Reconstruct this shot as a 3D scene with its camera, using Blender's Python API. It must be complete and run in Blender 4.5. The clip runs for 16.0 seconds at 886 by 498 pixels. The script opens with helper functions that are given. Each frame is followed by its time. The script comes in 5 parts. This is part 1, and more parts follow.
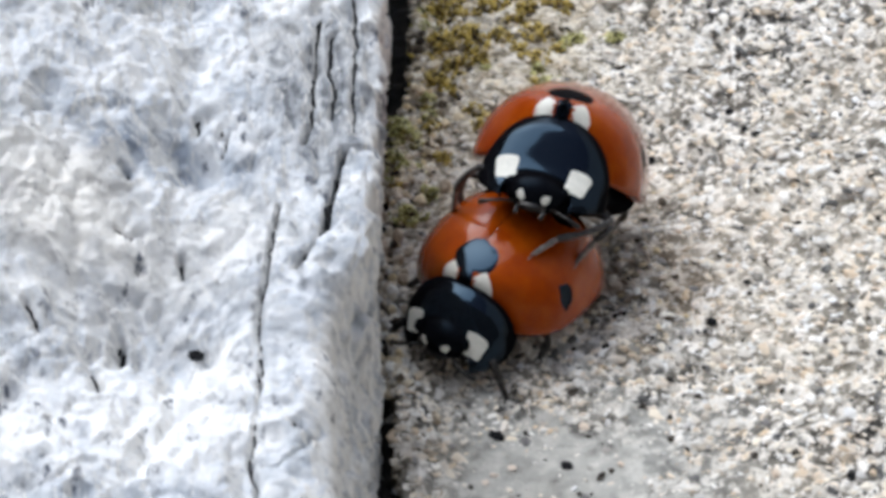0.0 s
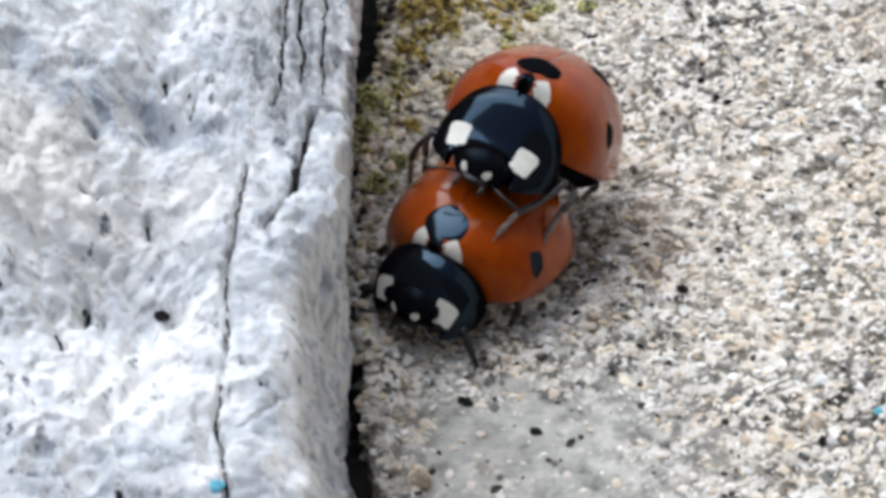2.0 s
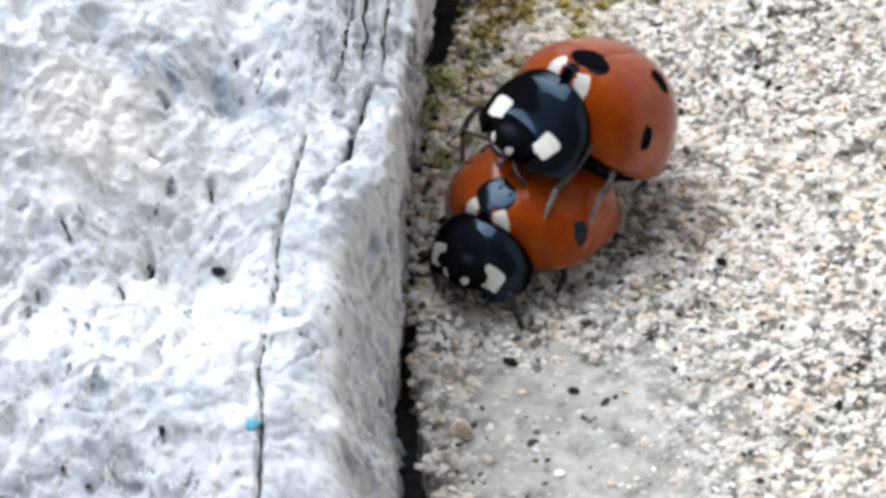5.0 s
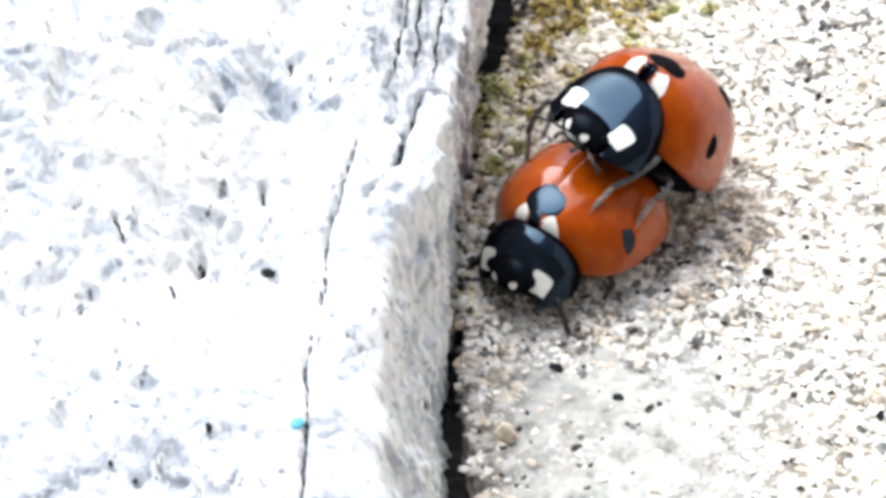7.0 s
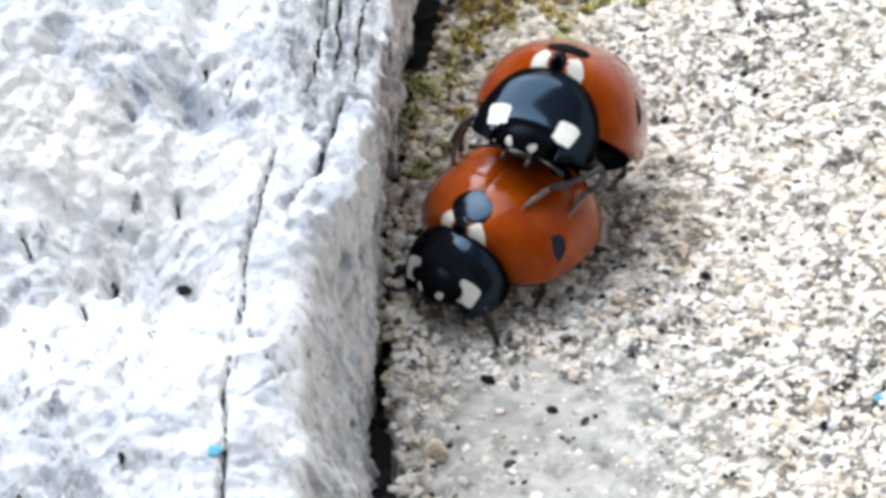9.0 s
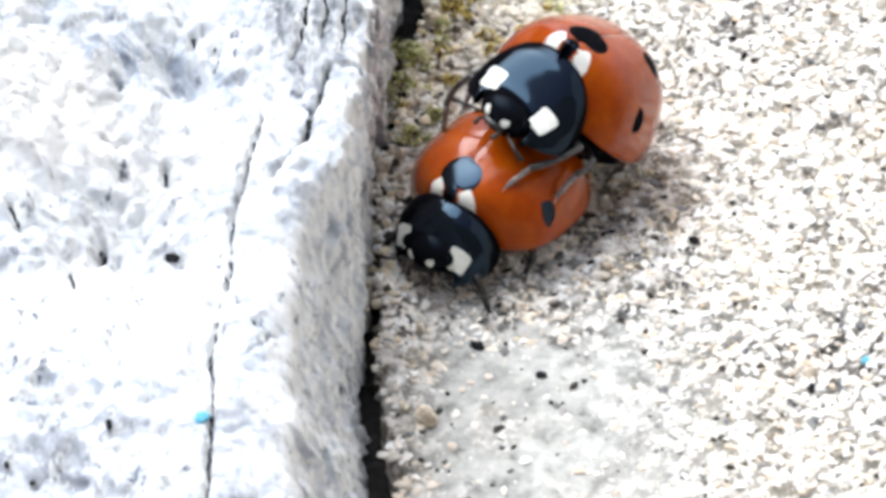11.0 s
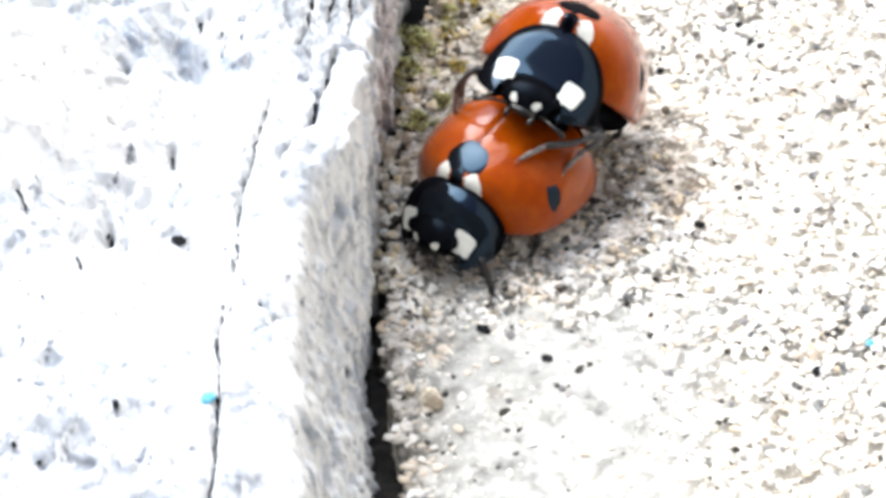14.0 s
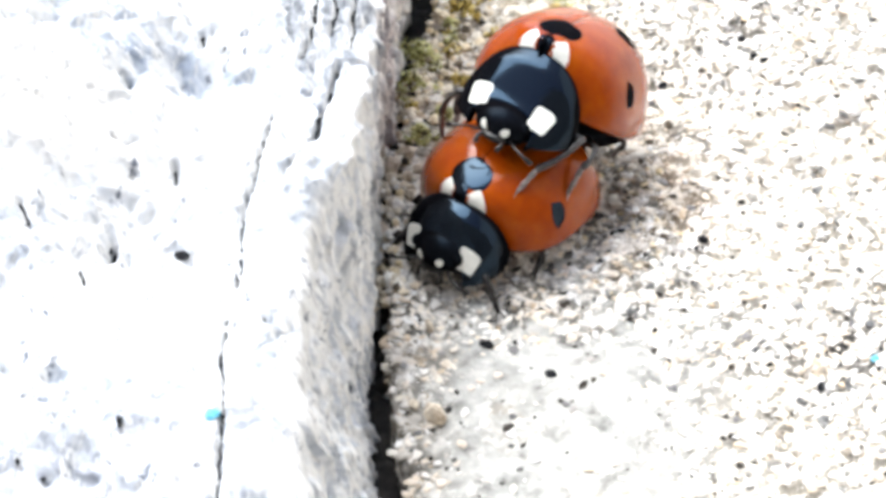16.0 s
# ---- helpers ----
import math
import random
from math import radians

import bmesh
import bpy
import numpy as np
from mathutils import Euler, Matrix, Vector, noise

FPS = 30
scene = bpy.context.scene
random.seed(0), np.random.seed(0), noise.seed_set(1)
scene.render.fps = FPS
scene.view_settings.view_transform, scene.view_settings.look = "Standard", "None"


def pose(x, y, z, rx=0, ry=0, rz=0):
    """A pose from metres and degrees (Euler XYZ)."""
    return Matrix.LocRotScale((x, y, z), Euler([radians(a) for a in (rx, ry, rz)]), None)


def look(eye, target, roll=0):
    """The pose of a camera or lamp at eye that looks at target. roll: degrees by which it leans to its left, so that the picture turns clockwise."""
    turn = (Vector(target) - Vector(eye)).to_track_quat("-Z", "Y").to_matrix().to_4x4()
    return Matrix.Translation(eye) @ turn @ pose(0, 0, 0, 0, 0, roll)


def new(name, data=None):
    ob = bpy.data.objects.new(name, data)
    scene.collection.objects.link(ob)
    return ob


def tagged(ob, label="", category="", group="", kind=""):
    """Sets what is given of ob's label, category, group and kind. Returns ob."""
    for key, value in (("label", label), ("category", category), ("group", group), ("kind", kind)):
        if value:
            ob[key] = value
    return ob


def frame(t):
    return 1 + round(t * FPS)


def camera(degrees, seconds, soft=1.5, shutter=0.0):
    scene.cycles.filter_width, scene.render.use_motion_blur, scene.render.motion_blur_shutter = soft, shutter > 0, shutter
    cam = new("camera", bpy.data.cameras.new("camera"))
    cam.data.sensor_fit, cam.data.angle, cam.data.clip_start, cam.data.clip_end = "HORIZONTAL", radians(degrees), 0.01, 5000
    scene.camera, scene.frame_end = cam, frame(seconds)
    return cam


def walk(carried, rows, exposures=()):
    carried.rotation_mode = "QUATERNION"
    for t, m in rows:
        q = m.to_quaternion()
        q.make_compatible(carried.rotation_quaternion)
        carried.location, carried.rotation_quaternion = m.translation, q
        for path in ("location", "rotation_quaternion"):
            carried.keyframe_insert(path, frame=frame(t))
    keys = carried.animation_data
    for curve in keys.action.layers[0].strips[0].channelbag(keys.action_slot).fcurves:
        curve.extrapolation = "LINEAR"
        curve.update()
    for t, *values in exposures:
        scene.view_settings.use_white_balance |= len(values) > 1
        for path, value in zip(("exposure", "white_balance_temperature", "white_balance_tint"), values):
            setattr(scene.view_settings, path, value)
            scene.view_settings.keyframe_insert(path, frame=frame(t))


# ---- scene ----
MM = 0.001
CAMERA_FOV = 20.0
CAMERA_ROWS = [
    (0, -0.986, -54.839, 49.196, 46.754, 0.077, -0.405),
    (0.5, -0.651, -54.966, 48.781, 46.870, -0.209, -0.477),
    (1, -1.061, -55.024, 48.141, 46.932, -0.588, -0.735),
    (1.5, -0.969, -54.976, 48.059, 46.728, -0.646, -0.706),
    (2, -0.907, -55.055, 48.101, 46.758, -0.568, -0.669),
    (2.5, -0.638, -55.201, 48.096, 46.711, -0.426, -0.586),
    (3, -0.433, -55.226, 48.048, 46.681, -0.454, -0.568),
    (3.5, -0.331, -55.243, 48.178, 46.626, -0.376, -0.510),
    (4, 0.758, -56.173, 48.460, 46.650, -0.066, -0.033),
    (4.5, 2.573, -57.708, 49.590, 46.657, 0.984, 1.733),
    (4.7, 2.963, -58.610, 50.216, 46.768, 1.463, 2.582),
    (7, 3.887, -59.711, 50.850, 47.282, 2.087, 5.216),
    (7.5, 3.997, -58.959, 50.887, 47.376, 1.987, 4.932),
    (8, 4.139, -59.508, 51.122, 47.419, 2.112, 4.877),
    (8.5, 3.247, -58.404, 50.496, 47.408, 1.959, 4.283),
    (9, 4.239, -56.994, 49.766, 46.565, 2.007, 3.669),
    (11.5, 4.765, -57.255, 49.651, 45.960, 2.477, 3.490),
    (12, 4.753, -57.265, 49.622, 45.925, 2.444, 3.522),
    (12.5, 4.780, -57.145, 49.649, 45.897, 2.513, 3.451),
    (13, 4.923, -57.517, 49.594, 45.908, 2.496, 3.599),
    (13.5, 4.977, -57.506, 49.602, 45.885, 2.598, 3.728),
    (14, 4.931, -57.597, 49.574, 45.904, 2.599, 3.699),
    (14.5, 5.001, -57.676, 49.588, 45.978, 2.533, 3.853),
    (15, 4.936, -57.688, 49.541, 46.014, 2.521, 3.788),
    (15.5, 4.876, -57.687, 49.509, 46.046, 2.540, 3.679),
    (16, 4.598, -57.401, 49.540, 46.142, 2.453, 3.573),
]



def rows_of(table):
    """Seconds and poses from rows of seconds, millimetres and degrees."""
    return [(t, pose(x * MM, y * MM, z * MM, rx, ry, rz)) for t, x, y, z, rx, ry, rz in table]


cam = camera(CAMERA_FOV, 16.0, soft=4.0)
cam.data.dof.use_dof, cam.data.dof.focus_distance, cam.data.dof.aperture_fstop = True, 0.0695, 420.0
EXPOSURES = [(t, e + 0.46, k, 7) for t, e, k in ((0, -0.70, 5900), (4.0, -0.70, 5900), (4.5, -0.63, 5900), (7, 0.32, 6000), (7.5, 0.15, 5950), (8, 0.06, 5950), (8.5, -0.1, 5900), (9, -0.22, 5900), (11.5, 0.24, 5950), (14, 0.46, 6050), (16, 0.51, 6050))]
walk(cam, rows_of(CAMERA_ROWS), EXPOSURES)

# ---- light: a bright, hazy sky with the sun veiled, high behind and to the side of the stone ----
SUN_FROM = Vector((-0.40, 0.38, 0.835)).normalized()
world = bpy.data.worlds.new("sky")
scene.world = world
world.use_nodes = True
wn = world.node_tree.nodes
sky = wn.new("ShaderNodeTexSky")
sky.sky_type = "NISHITA"
sky.sun_disc = False
sky.sun_elevation = math.asin(SUN_FROM.z)
sky.sun_rotation = math.atan2(SUN_FROM.x, SUN_FROM.y)
sky.air_density, sky.dust_density, sky.ozone_density = 1.0, 4.0, 1.0
wn["Background"].inputs["Strength"].default_value = 0.15
world.node_tree.links.new(sky.outputs[0], wn["Background"].inputs["Color"])
sun = new("sun", bpy.data.lights.new("sun", "SUN"))
sun.data.energy, sun.data.angle, sun.data.color = 3.35, radians(58), (1.0, 0.99, 0.97)
sun.matrix_world = look(SUN_FROM, (0, 0, 0))


# ---- materials ----
class Mat:
    """A small builder of node materials."""

    def __init__(self, name, rough=0.5, metal=0.0, coat=0.0):
        self.m = bpy.data.materials.new(name)
        self.m.use_nodes = True
        self.t = self.m.node_tree
        self.b = self.t.nodes["Principled BSDF"]
        self.b.inputs["Roughness"].default_value = rough
        self.b.inputs["Metallic"].default_value = metal
        self.b.inputs["Coat Weight"].default_value = coat
        self.b.inputs["Coat Roughness"].default_value = 0.06

    def node(self, kind, **inputs):
        n = self.t.nodes.new(kind)
        for k, v in inputs.items():
            self.put(n.inputs[k.replace("_", " ")], v)
        return n

    def put(self, socket, v):
        if isinstance(v, bpy.types.NodeSocket):
            self.t.links.new(v, socket)
        else:
            socket.default_value = v

    def coords(self):
        return self.node("ShaderNodeTexCoord").outputs["Object"]

    def noise(self, per_mm, detail=4.0, rough=0.6, vector=None, distort=0.0):
        n = self.node("ShaderNodeTexNoise", Vector=vector or self.coords(), Scale=per_mm * 1000.0, Detail=detail, Roughness=rough, Distortion=distort)
        return n.outputs["Fac"]

    def ramp(self, fac, stops, smooth=False):
        n = self.node("ShaderNodeValToRGB", Fac=fac)
        e = n.color_ramp.elements
        while len(e) < len(stops):
            e.new(0.5)
        for el, (p, c) in zip(e, stops):
            el.position = p
            el.color = (*c, 1) if len(c) == 3 else c
        if smooth:
            n.color_ramp.interpolation = "EASE"
        return n.outputs["Color"]

    def mix(self, fac, a, b, blend="MIX"):
        n = self.node("ShaderNodeMix")
        n.data_type, n.blend_type = "RGBA", blend
        self.put(n.inputs["Factor"], fac)
        self.put(n.inputs[6], a if isinstance(a, bpy.types.NodeSocket) else (*a, 1))
        self.put(n.inputs[7], b if isinstance(b, bpy.types.NodeSocket) else (*b, 1))
        return n.outputs[2]

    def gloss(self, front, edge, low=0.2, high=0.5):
        """A shine weight by facing, from front to edge, that sets where sheen shows."""
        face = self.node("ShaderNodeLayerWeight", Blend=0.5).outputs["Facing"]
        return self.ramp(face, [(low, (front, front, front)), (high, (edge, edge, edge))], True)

    def within(self, fac, centre, low, high):
        """A factor kept inside a radius about a place, in mm."""
        away = self.node("ShaderNodeVectorMath")
        away.operation = "DISTANCE"
        self.put(away.inputs[0], self.coords())
        self.put(away.inputs[1], tuple(c * MM for c in centre))
        d = self.node("ShaderNodeMapRange", Value=away.outputs["Value"], From_Min=high * MM, From_Max=low * MM).outputs[0]
        return self.mix(1.0, d, fac, "MULTIPLY")

    def color(self, c):
        self.put(self.b.inputs["Base Color"], c if isinstance(c, bpy.types.NodeSocket) else (*c, 1))
        return self

    def bump(self, height, mm, strength=1.0):
        n = self.node("ShaderNodeBump", Strength=strength, Distance=mm * MM, Height=height)
        self.put(self.b.inputs["Normal"], n.outputs[0])
        return self


def stone_material():
    k = Mat("pale_granite", 0.75)
    place = k.coords()
    long_way = k.node("ShaderNodeMapping", Vector=place, Rotation=(0, 0, 0.35), Scale=(1.5, 0.75, 1.0)).outputs[0]
    upright = k.node("ShaderNodeMapping", Vector=place, Scale=(1.0, 1.0, 0.25)).outputs[0]
    big, mid, fine = k.noise(0.2, 3), k.noise(0.62, 4, 0.55, distort=0.8), k.noise(5.0, 5, 0.7)
    crystal = k.node("ShaderNodeTexVoronoi", Vector=k.mix(0.0004, place, k.node("ShaderNodeTexNoise", Scale=1500.0).outputs["Color"], "ADD"), Scale=1500.0, Randomness=1.0)
    tone = k.node("ShaderNodeSeparateColor", Color=crystal.outputs["Color"]).outputs[0]
    base = k.ramp(mid, [(0.35, (0.19, 0.21, 0.25)), (0.45, (0.42, 0.45, 0.49)), (0.53, (0.66, 0.68, 0.72)), (0.62, (0.90, 0.90, 0.90))])
    grains = k.ramp(tone, [(0.0, (0.50, 0.53, 0.58)), (0.22, (0.78, 0.80, 0.82)), (0.55, (0.89, 0.89, 0.90)), (0.9, (0.84, 0.81, 0.77))])
    sugar = k.node("ShaderNodeTexVoronoi", Vector=place, Scale=4200.0, Randomness=1.0)
    shade = k.node("ShaderNodeSeparateColor", Color=sugar.outputs["Color"]).outputs[0]
    both = k.mix(0.25, base, grains)
    both = k.mix(0.1, both, k.ramp(shade, [(0.0, (0.40, 0.43, 0.48)), (0.25, (0.74, 0.75, 0.77)), (0.6, (0.92, 0.92, 0.92)), (1.0, (0.86, 0.84, 0.80))]))
    joint = k.node("ShaderNodeTexVoronoi", Vector=k.mix(0.0006, place, k.node("ShaderNodeTexNoise", Scale=1900.0, Detail=3.0).outputs["Color"], "ADD"), Scale=1700.0)
    joint.feature = "DISTANCE_TO_EDGE"
    seam = k.ramp(joint.outputs["Distance"], [(0.0, (0.6, 0.6, 0.6)), (0.05, (0.35, 0.35, 0.35)), (0.14, (0, 0, 0))])
    seam = k.mix(1.0, seam, k.ramp(k.noise(0.5, 3, 0.6), [(0.42, (0, 0, 0)), (0.6, (1, 1, 1))]), "MULTIPLY")
    both = k.mix(seam, both, (0.33, 0.38, 0.46))
    warm = k.mix(k.ramp(big, [(0.52, (0, 0, 0)), (0.66, (0.4, 0.4, 0.4))]), both, (0.78, 0.74, 0.68))
    # split side: upright fibres of grey, dark and pale mineral
    fibre = k.ramp(k.noise(3.6, 4, 0.7, upright, 0.4), [(0.30, (0.10, 0.095, 0.09)), (0.37, (0.40, 0.385, 0.36)), (0.44, (0.82, 0.79, 0.74)), (0.60, (0.95, 0.93, 0.89))])
    fibre = k.mix(0.25, fibre, k.mix(0.5, both, k.ramp(k.noise(0.5, 3), [(0.4, (0.62, 0.63, 0.65)), (0.65, (0.84, 0.82, 0.77))])))
    facing = k.node("ShaderNodeSeparateXYZ", Vector=k.node("ShaderNodeNewGeometry").outputs["True Normal"]).outputs[0]
    split = k.node("ShaderNodeMapRange", Value=facing, From_Min=0.4, From_Max=0.92).outputs[0]
    def zone(x, y, r, wide):
        """One large cloud of another tone, with a ragged edge."""
        away = k.node("ShaderNodeVectorMath")
        away.operation = "DISTANCE"
        k.put(away.inputs[0], k.node("ShaderNodeMapping", Vector=place, Scale=(1.0 / wide, 1.0, 0.0)).outputs[0])
        k.put(away.inputs[1], (x / wide * MM, y * MM, 0))
        d = k.node("ShaderNodeMapRange", Value=away.outputs["Value"], From_Min=1.5 * r * MM, From_Max=0.3 * r * MM).outputs[0]
        return k.ramp(k.mix(0.55, d, k.noise(0.9, 4, 0.7)), [(0.44, (0, 0, 0)), (0.62, (0.85, 0.85, 0.85))])

    # blue-grey shading around the large pit, put into the colour
    warm = k.mix(zone(-7.9, -6.5, 2.0, 1.3), warm, k.ramp(mid, [(0.35, (0.20, 0.235, 0.30)), (0.5, (0.44, 0.48, 0.54)), (0.65, (0.66, 0.67, 0.69))]))
    warm = k.mix(zone(-7.4, -20.6, 2.9, 2.2), warm, k.ramp(mid, [(0.35, (0.20, 0.21, 0.24)), (0.5, (0.46, 0.48, 0.52)), (0.65, (0.68, 0.68, 0.70))]))
    warm = k.mix(zone(-3.7, -3.0, 3.9, 0.55), warm, k.ramp(k.noise(2.0, 4, 0.65, k.node("ShaderNodeMapping", Vector=place, Scale=(1.6, 0.3, 1.0)).outputs[0]), [(0.38, (0.06, 0.065, 0.075)), (0.48, (0.28, 0.29, 0.31)), (0.62, (0.56, 0.565, 0.57))]))
    warm = k.mix(zone(-10.2, -9.0, 2.2, 1.0), warm, k.ramp(mid, [(0.35, (0.50, 0.48, 0.46)), (0.5, (0.80, 0.77, 0.72)), (0.65, (0.90, 0.87, 0.82))]))
    # painted whiter where the top slopes towards the light
    warm = k.mix(zone(-7.8, -15.2, 1.9, 1.8), warm, k.ramp(mid, [(0.33, (0.62, 0.64, 0.68)), (0.42, (0.90, 0.90, 0.91)), (0.6, (0.95, 0.95, 0.95))]))
    whole = k.mix(split, warm, fibre)
    speck = k.ramp(k.noise(1.5, 4, 0.7, long_way), [(0.33, (1, 1, 1)), (0.375, (0.6, 0.6, 0.6)), (0.42, (0, 0, 0))])
    speck = k.mix(1.0, speck, k.ramp(k.noise(0.32, 3, 0.6), [(0.46, (0, 0, 0)), (0.56, (1, 1, 1))]), "MULTIPLY")
    hair = k.ramp(k.noise(0.9, 3, 0.6, long_way, 1.2), [(0.488, (0, 0, 0)), (0.497, (0.5, 0.5, 0.5)), (0.506, (0, 0, 0))])
    hair = k.mix(1.0, hair, k.ramp(k.noise(0.45, 2), [(0.5, (0, 0, 0)), (0.58, (1, 1, 1))]), "MULTIPLY")
    whole = k.mix(hair, whole, (0.20, 0.22, 0.26))
    k.color(k.mix(speck, whole, (0.09, 0.10, 0.13)))
    k.put(k.b.inputs["Roughness"], k.ramp(fine, [(0.35, (0.45, 0.45, 0.45)), (0.7, (0.9, 0.9, 0.9))]))
    return k.bump(k.mix(0.35, k.mix(0.5, sugar.outputs["Distance"], crystal.outputs["Distance"]), fine), 0.10, 1.0).m


def concrete_material():
    k = Mat("sandy_concrete", 0.9)
    big, mid, fine = k.noise(0.16, 3), k.noise(2.1, 4, 0.68), k.noise(9.0, 3)
    # the dark stops put the shade of voids between grains into the colour
    base = k.ramp(mid, [(0.40, (0.012, 0.011, 0.01)), (0.47, (0.10, 0.09, 0.08)), (0.53, (0.60, 0.56, 0.50)), (0.62, (0.90, 0.86, 0.81))])
    warm = k.mix(k.ramp(big, [(0.42, (0, 0, 0)), (0.62, (0.4, 0.4, 0.4))]), base, (0.66, 0.59, 0.48))
    # smooth cement film towards the front
    place = k.node("ShaderNodeSeparateXYZ", Vector=k.coords())
    low = k.node("ShaderNodeMapRange", Value=place.outputs[1], From_Min=-5.5 * MM, From_Max=-10.3 * MM).outputs[0]
    cloud = k.ramp(k.noise(0.4, 5, 0.65), [(0.33, (0, 0, 0)), (0.67, (1, 1, 1))])
    film = k.within(k.ramp(k.mix(0.55, low, cloud), [(0.42, (0, 0, 0)), (0.62, (0.9, 0.9, 0.9))]), (4, -11, 0), 12, 30)
    film = k.mix(1.0, film, k.node("ShaderNodeMapRange", Value=place.outputs[0], From_Min=-1.8 * MM, From_Max=0.2 * MM).outputs[0], "MULTIPLY")
    film = k.mix(1.0, film, k.node("ShaderNodeMapRange", Value=place.outputs[0], From_Min=8.5 * MM, From_Max=4.0 * MM).outputs[0], "MULTIPLY")
    skin = k.ramp(k.noise(1.2, 4, 0.6), [(0.30, (0.15, 0.147, 0.135)), (0.42, (0.34, 0.335, 0.31)), (0.6, (0.48, 0.47, 0.435))])
    return k.color(stained_and_shaded(k, k.mix(film, warm, skin))).bump(k.mix(0.4, mid, fine), 0.10).m


def stained_and_shaded(k, clean):
    """Brown-yellow growth towards the mossy joint, and painted shade along the stone's foot."""
    place = k.node("ShaderNodeSeparateXYZ", Vector=k.coords())
    inner = k.node("ShaderNodeMapRange", Value=place.outputs[0], From_Min=7.5 * MM, From_Max=1.5 * MM).outputs[0]
    upper = k.node("ShaderNodeMapRange", Value=place.outputs[1], From_Min=-4.0 * MM, From_Max=3.0 * MM).outputs[0]
    soil = k.within(k.mix(1.0, inner, upper, "MULTIPLY"), (0, 3, 0), 12, 40)
    soil = k.mix(1.0, soil, k.ramp(k.noise(0.5, 4), [(0.36, (0.1, 0.1, 0.1)), (0.60, (0.8, 0.8, 0.8))]), "MULTIPLY")
    tan = k.ramp(k.noise(2.6, 4, 0.65), [(0.35, (0.02, 0.015, 0.01)), (0.43, (0.28, 0.22, 0.13)), (0.53, (0.60, 0.52, 0.38)), (0.65, (0.84, 0.79, 0.68))])
    away = k.node("ShaderNodeVectorMath")
    away.operation = "DISTANCE"
    k.put(away.inputs[0], k.coords())
    k.put(away.inputs[1], (4.9 * MM, -4.2 * MM, 0.3 * MM))
    near = k.node("ShaderNodeMapRange", Value=away.outputs["Value"], From_Min=3.4 * MM, From_Max=1.0 * MM).outputs[0]
    rust = k.mix(1.0, near, k.ramp(k.noise(0.9, 4), [(0.44, (0, 0, 0)), (0.58, (0.35, 0.35, 0.35))]), "MULTIPLY")
    # brown soil tone by the stone that also paints in its shade
    foot = k.node("ShaderNodeMapRange", Value=place.outputs[0], From_Min=0.6 * MM, From_Max=-1.6 * MM).outputs[0]
    foot = k.within(k.mix(1.0, foot, k.ramp(k.noise(0.8, 4), [(0.36, (0, 0, 0)), (0.58, (0.4, 0.4, 0.4))]), "MULTIPLY"), (-1.5, -9, 0), 12, 40)
    return k.mix(rust, k.mix(foot, k.mix(soil, clean, tan), (0.24, 0.195, 0.14)), (0.40, 0.27, 0.15))


def grain_material(name, per_object):
    k = Mat(name, 0.6)
    if per_object:
        rnd = k.node("ShaderNodeObjectInfo").outputs["Random"]
    else:
        rnd = k.node("ShaderNodeNewGeometry").outputs["Random Per Island"]
    stops = [(0.0, (0.010, 0.010, 0.011)), (0.08, (0.018, 0.016, 0.014)), (0.125, (0.18, 0.16, 0.13)), (0.20, (0.48, 0.44, 0.38)), (0.33, (0.88, 0.855, 0.82)),
             (0.52, (0.80, 0.70, 0.54)), (0.62, (0.95, 0.925, 0.89)), (0.84, (0.62, 0.46, 0.28)), (0.91, (0.80, 0.79, 0.77))]
    if per_object:
        stops = [(0.0, (0.02, 0.02, 0.022)), (0.16, (0.12, 0.11, 0.11)), (0.30, (0.36, 0.33, 0.30)), (0.42, (0.62, 0.51, 0.39)), (0.52, (0.72, 0.62, 0.48)),
                 (0.62, (0.86, 0.84, 0.80)), (0.78, (0.58, 0.43, 0.29)), (0.86, (0.85, 0.85, 0.85)), (0.95, (0.50, 0.48, 0.46))]
    c = k.ramp(rnd, stops)
    c = k.mix(k.ramp(k.noise(6.0, 3), [(0.35, (0.0, 0.0, 0.0)), (0.7, (0.25, 0.25, 0.25))]), c, (0.62, 0.60, 0.57))
    if not per_object:
        c = k.mix(k.ramp(k.noise(0.55, 3), [(0.50, (0, 0, 0)), (0.60, (0.5, 0.5, 0.5))]), c, (0.60, 0.47, 0.32))
        c = k.mix(k.ramp(k.noise(0.7, 3, 0.6, k.node("ShaderNodeMapping", Vector=k.coords(), Location=(0.02, 0.01, 0)).outputs[0]), [(0.52, (0, 0, 0)), (0.62, (0.35, 0.35, 0.35))]), c, (0.44, 0.43, 0.40))
        c = stained_and_shaded(k, c)
    return k.color(c).m


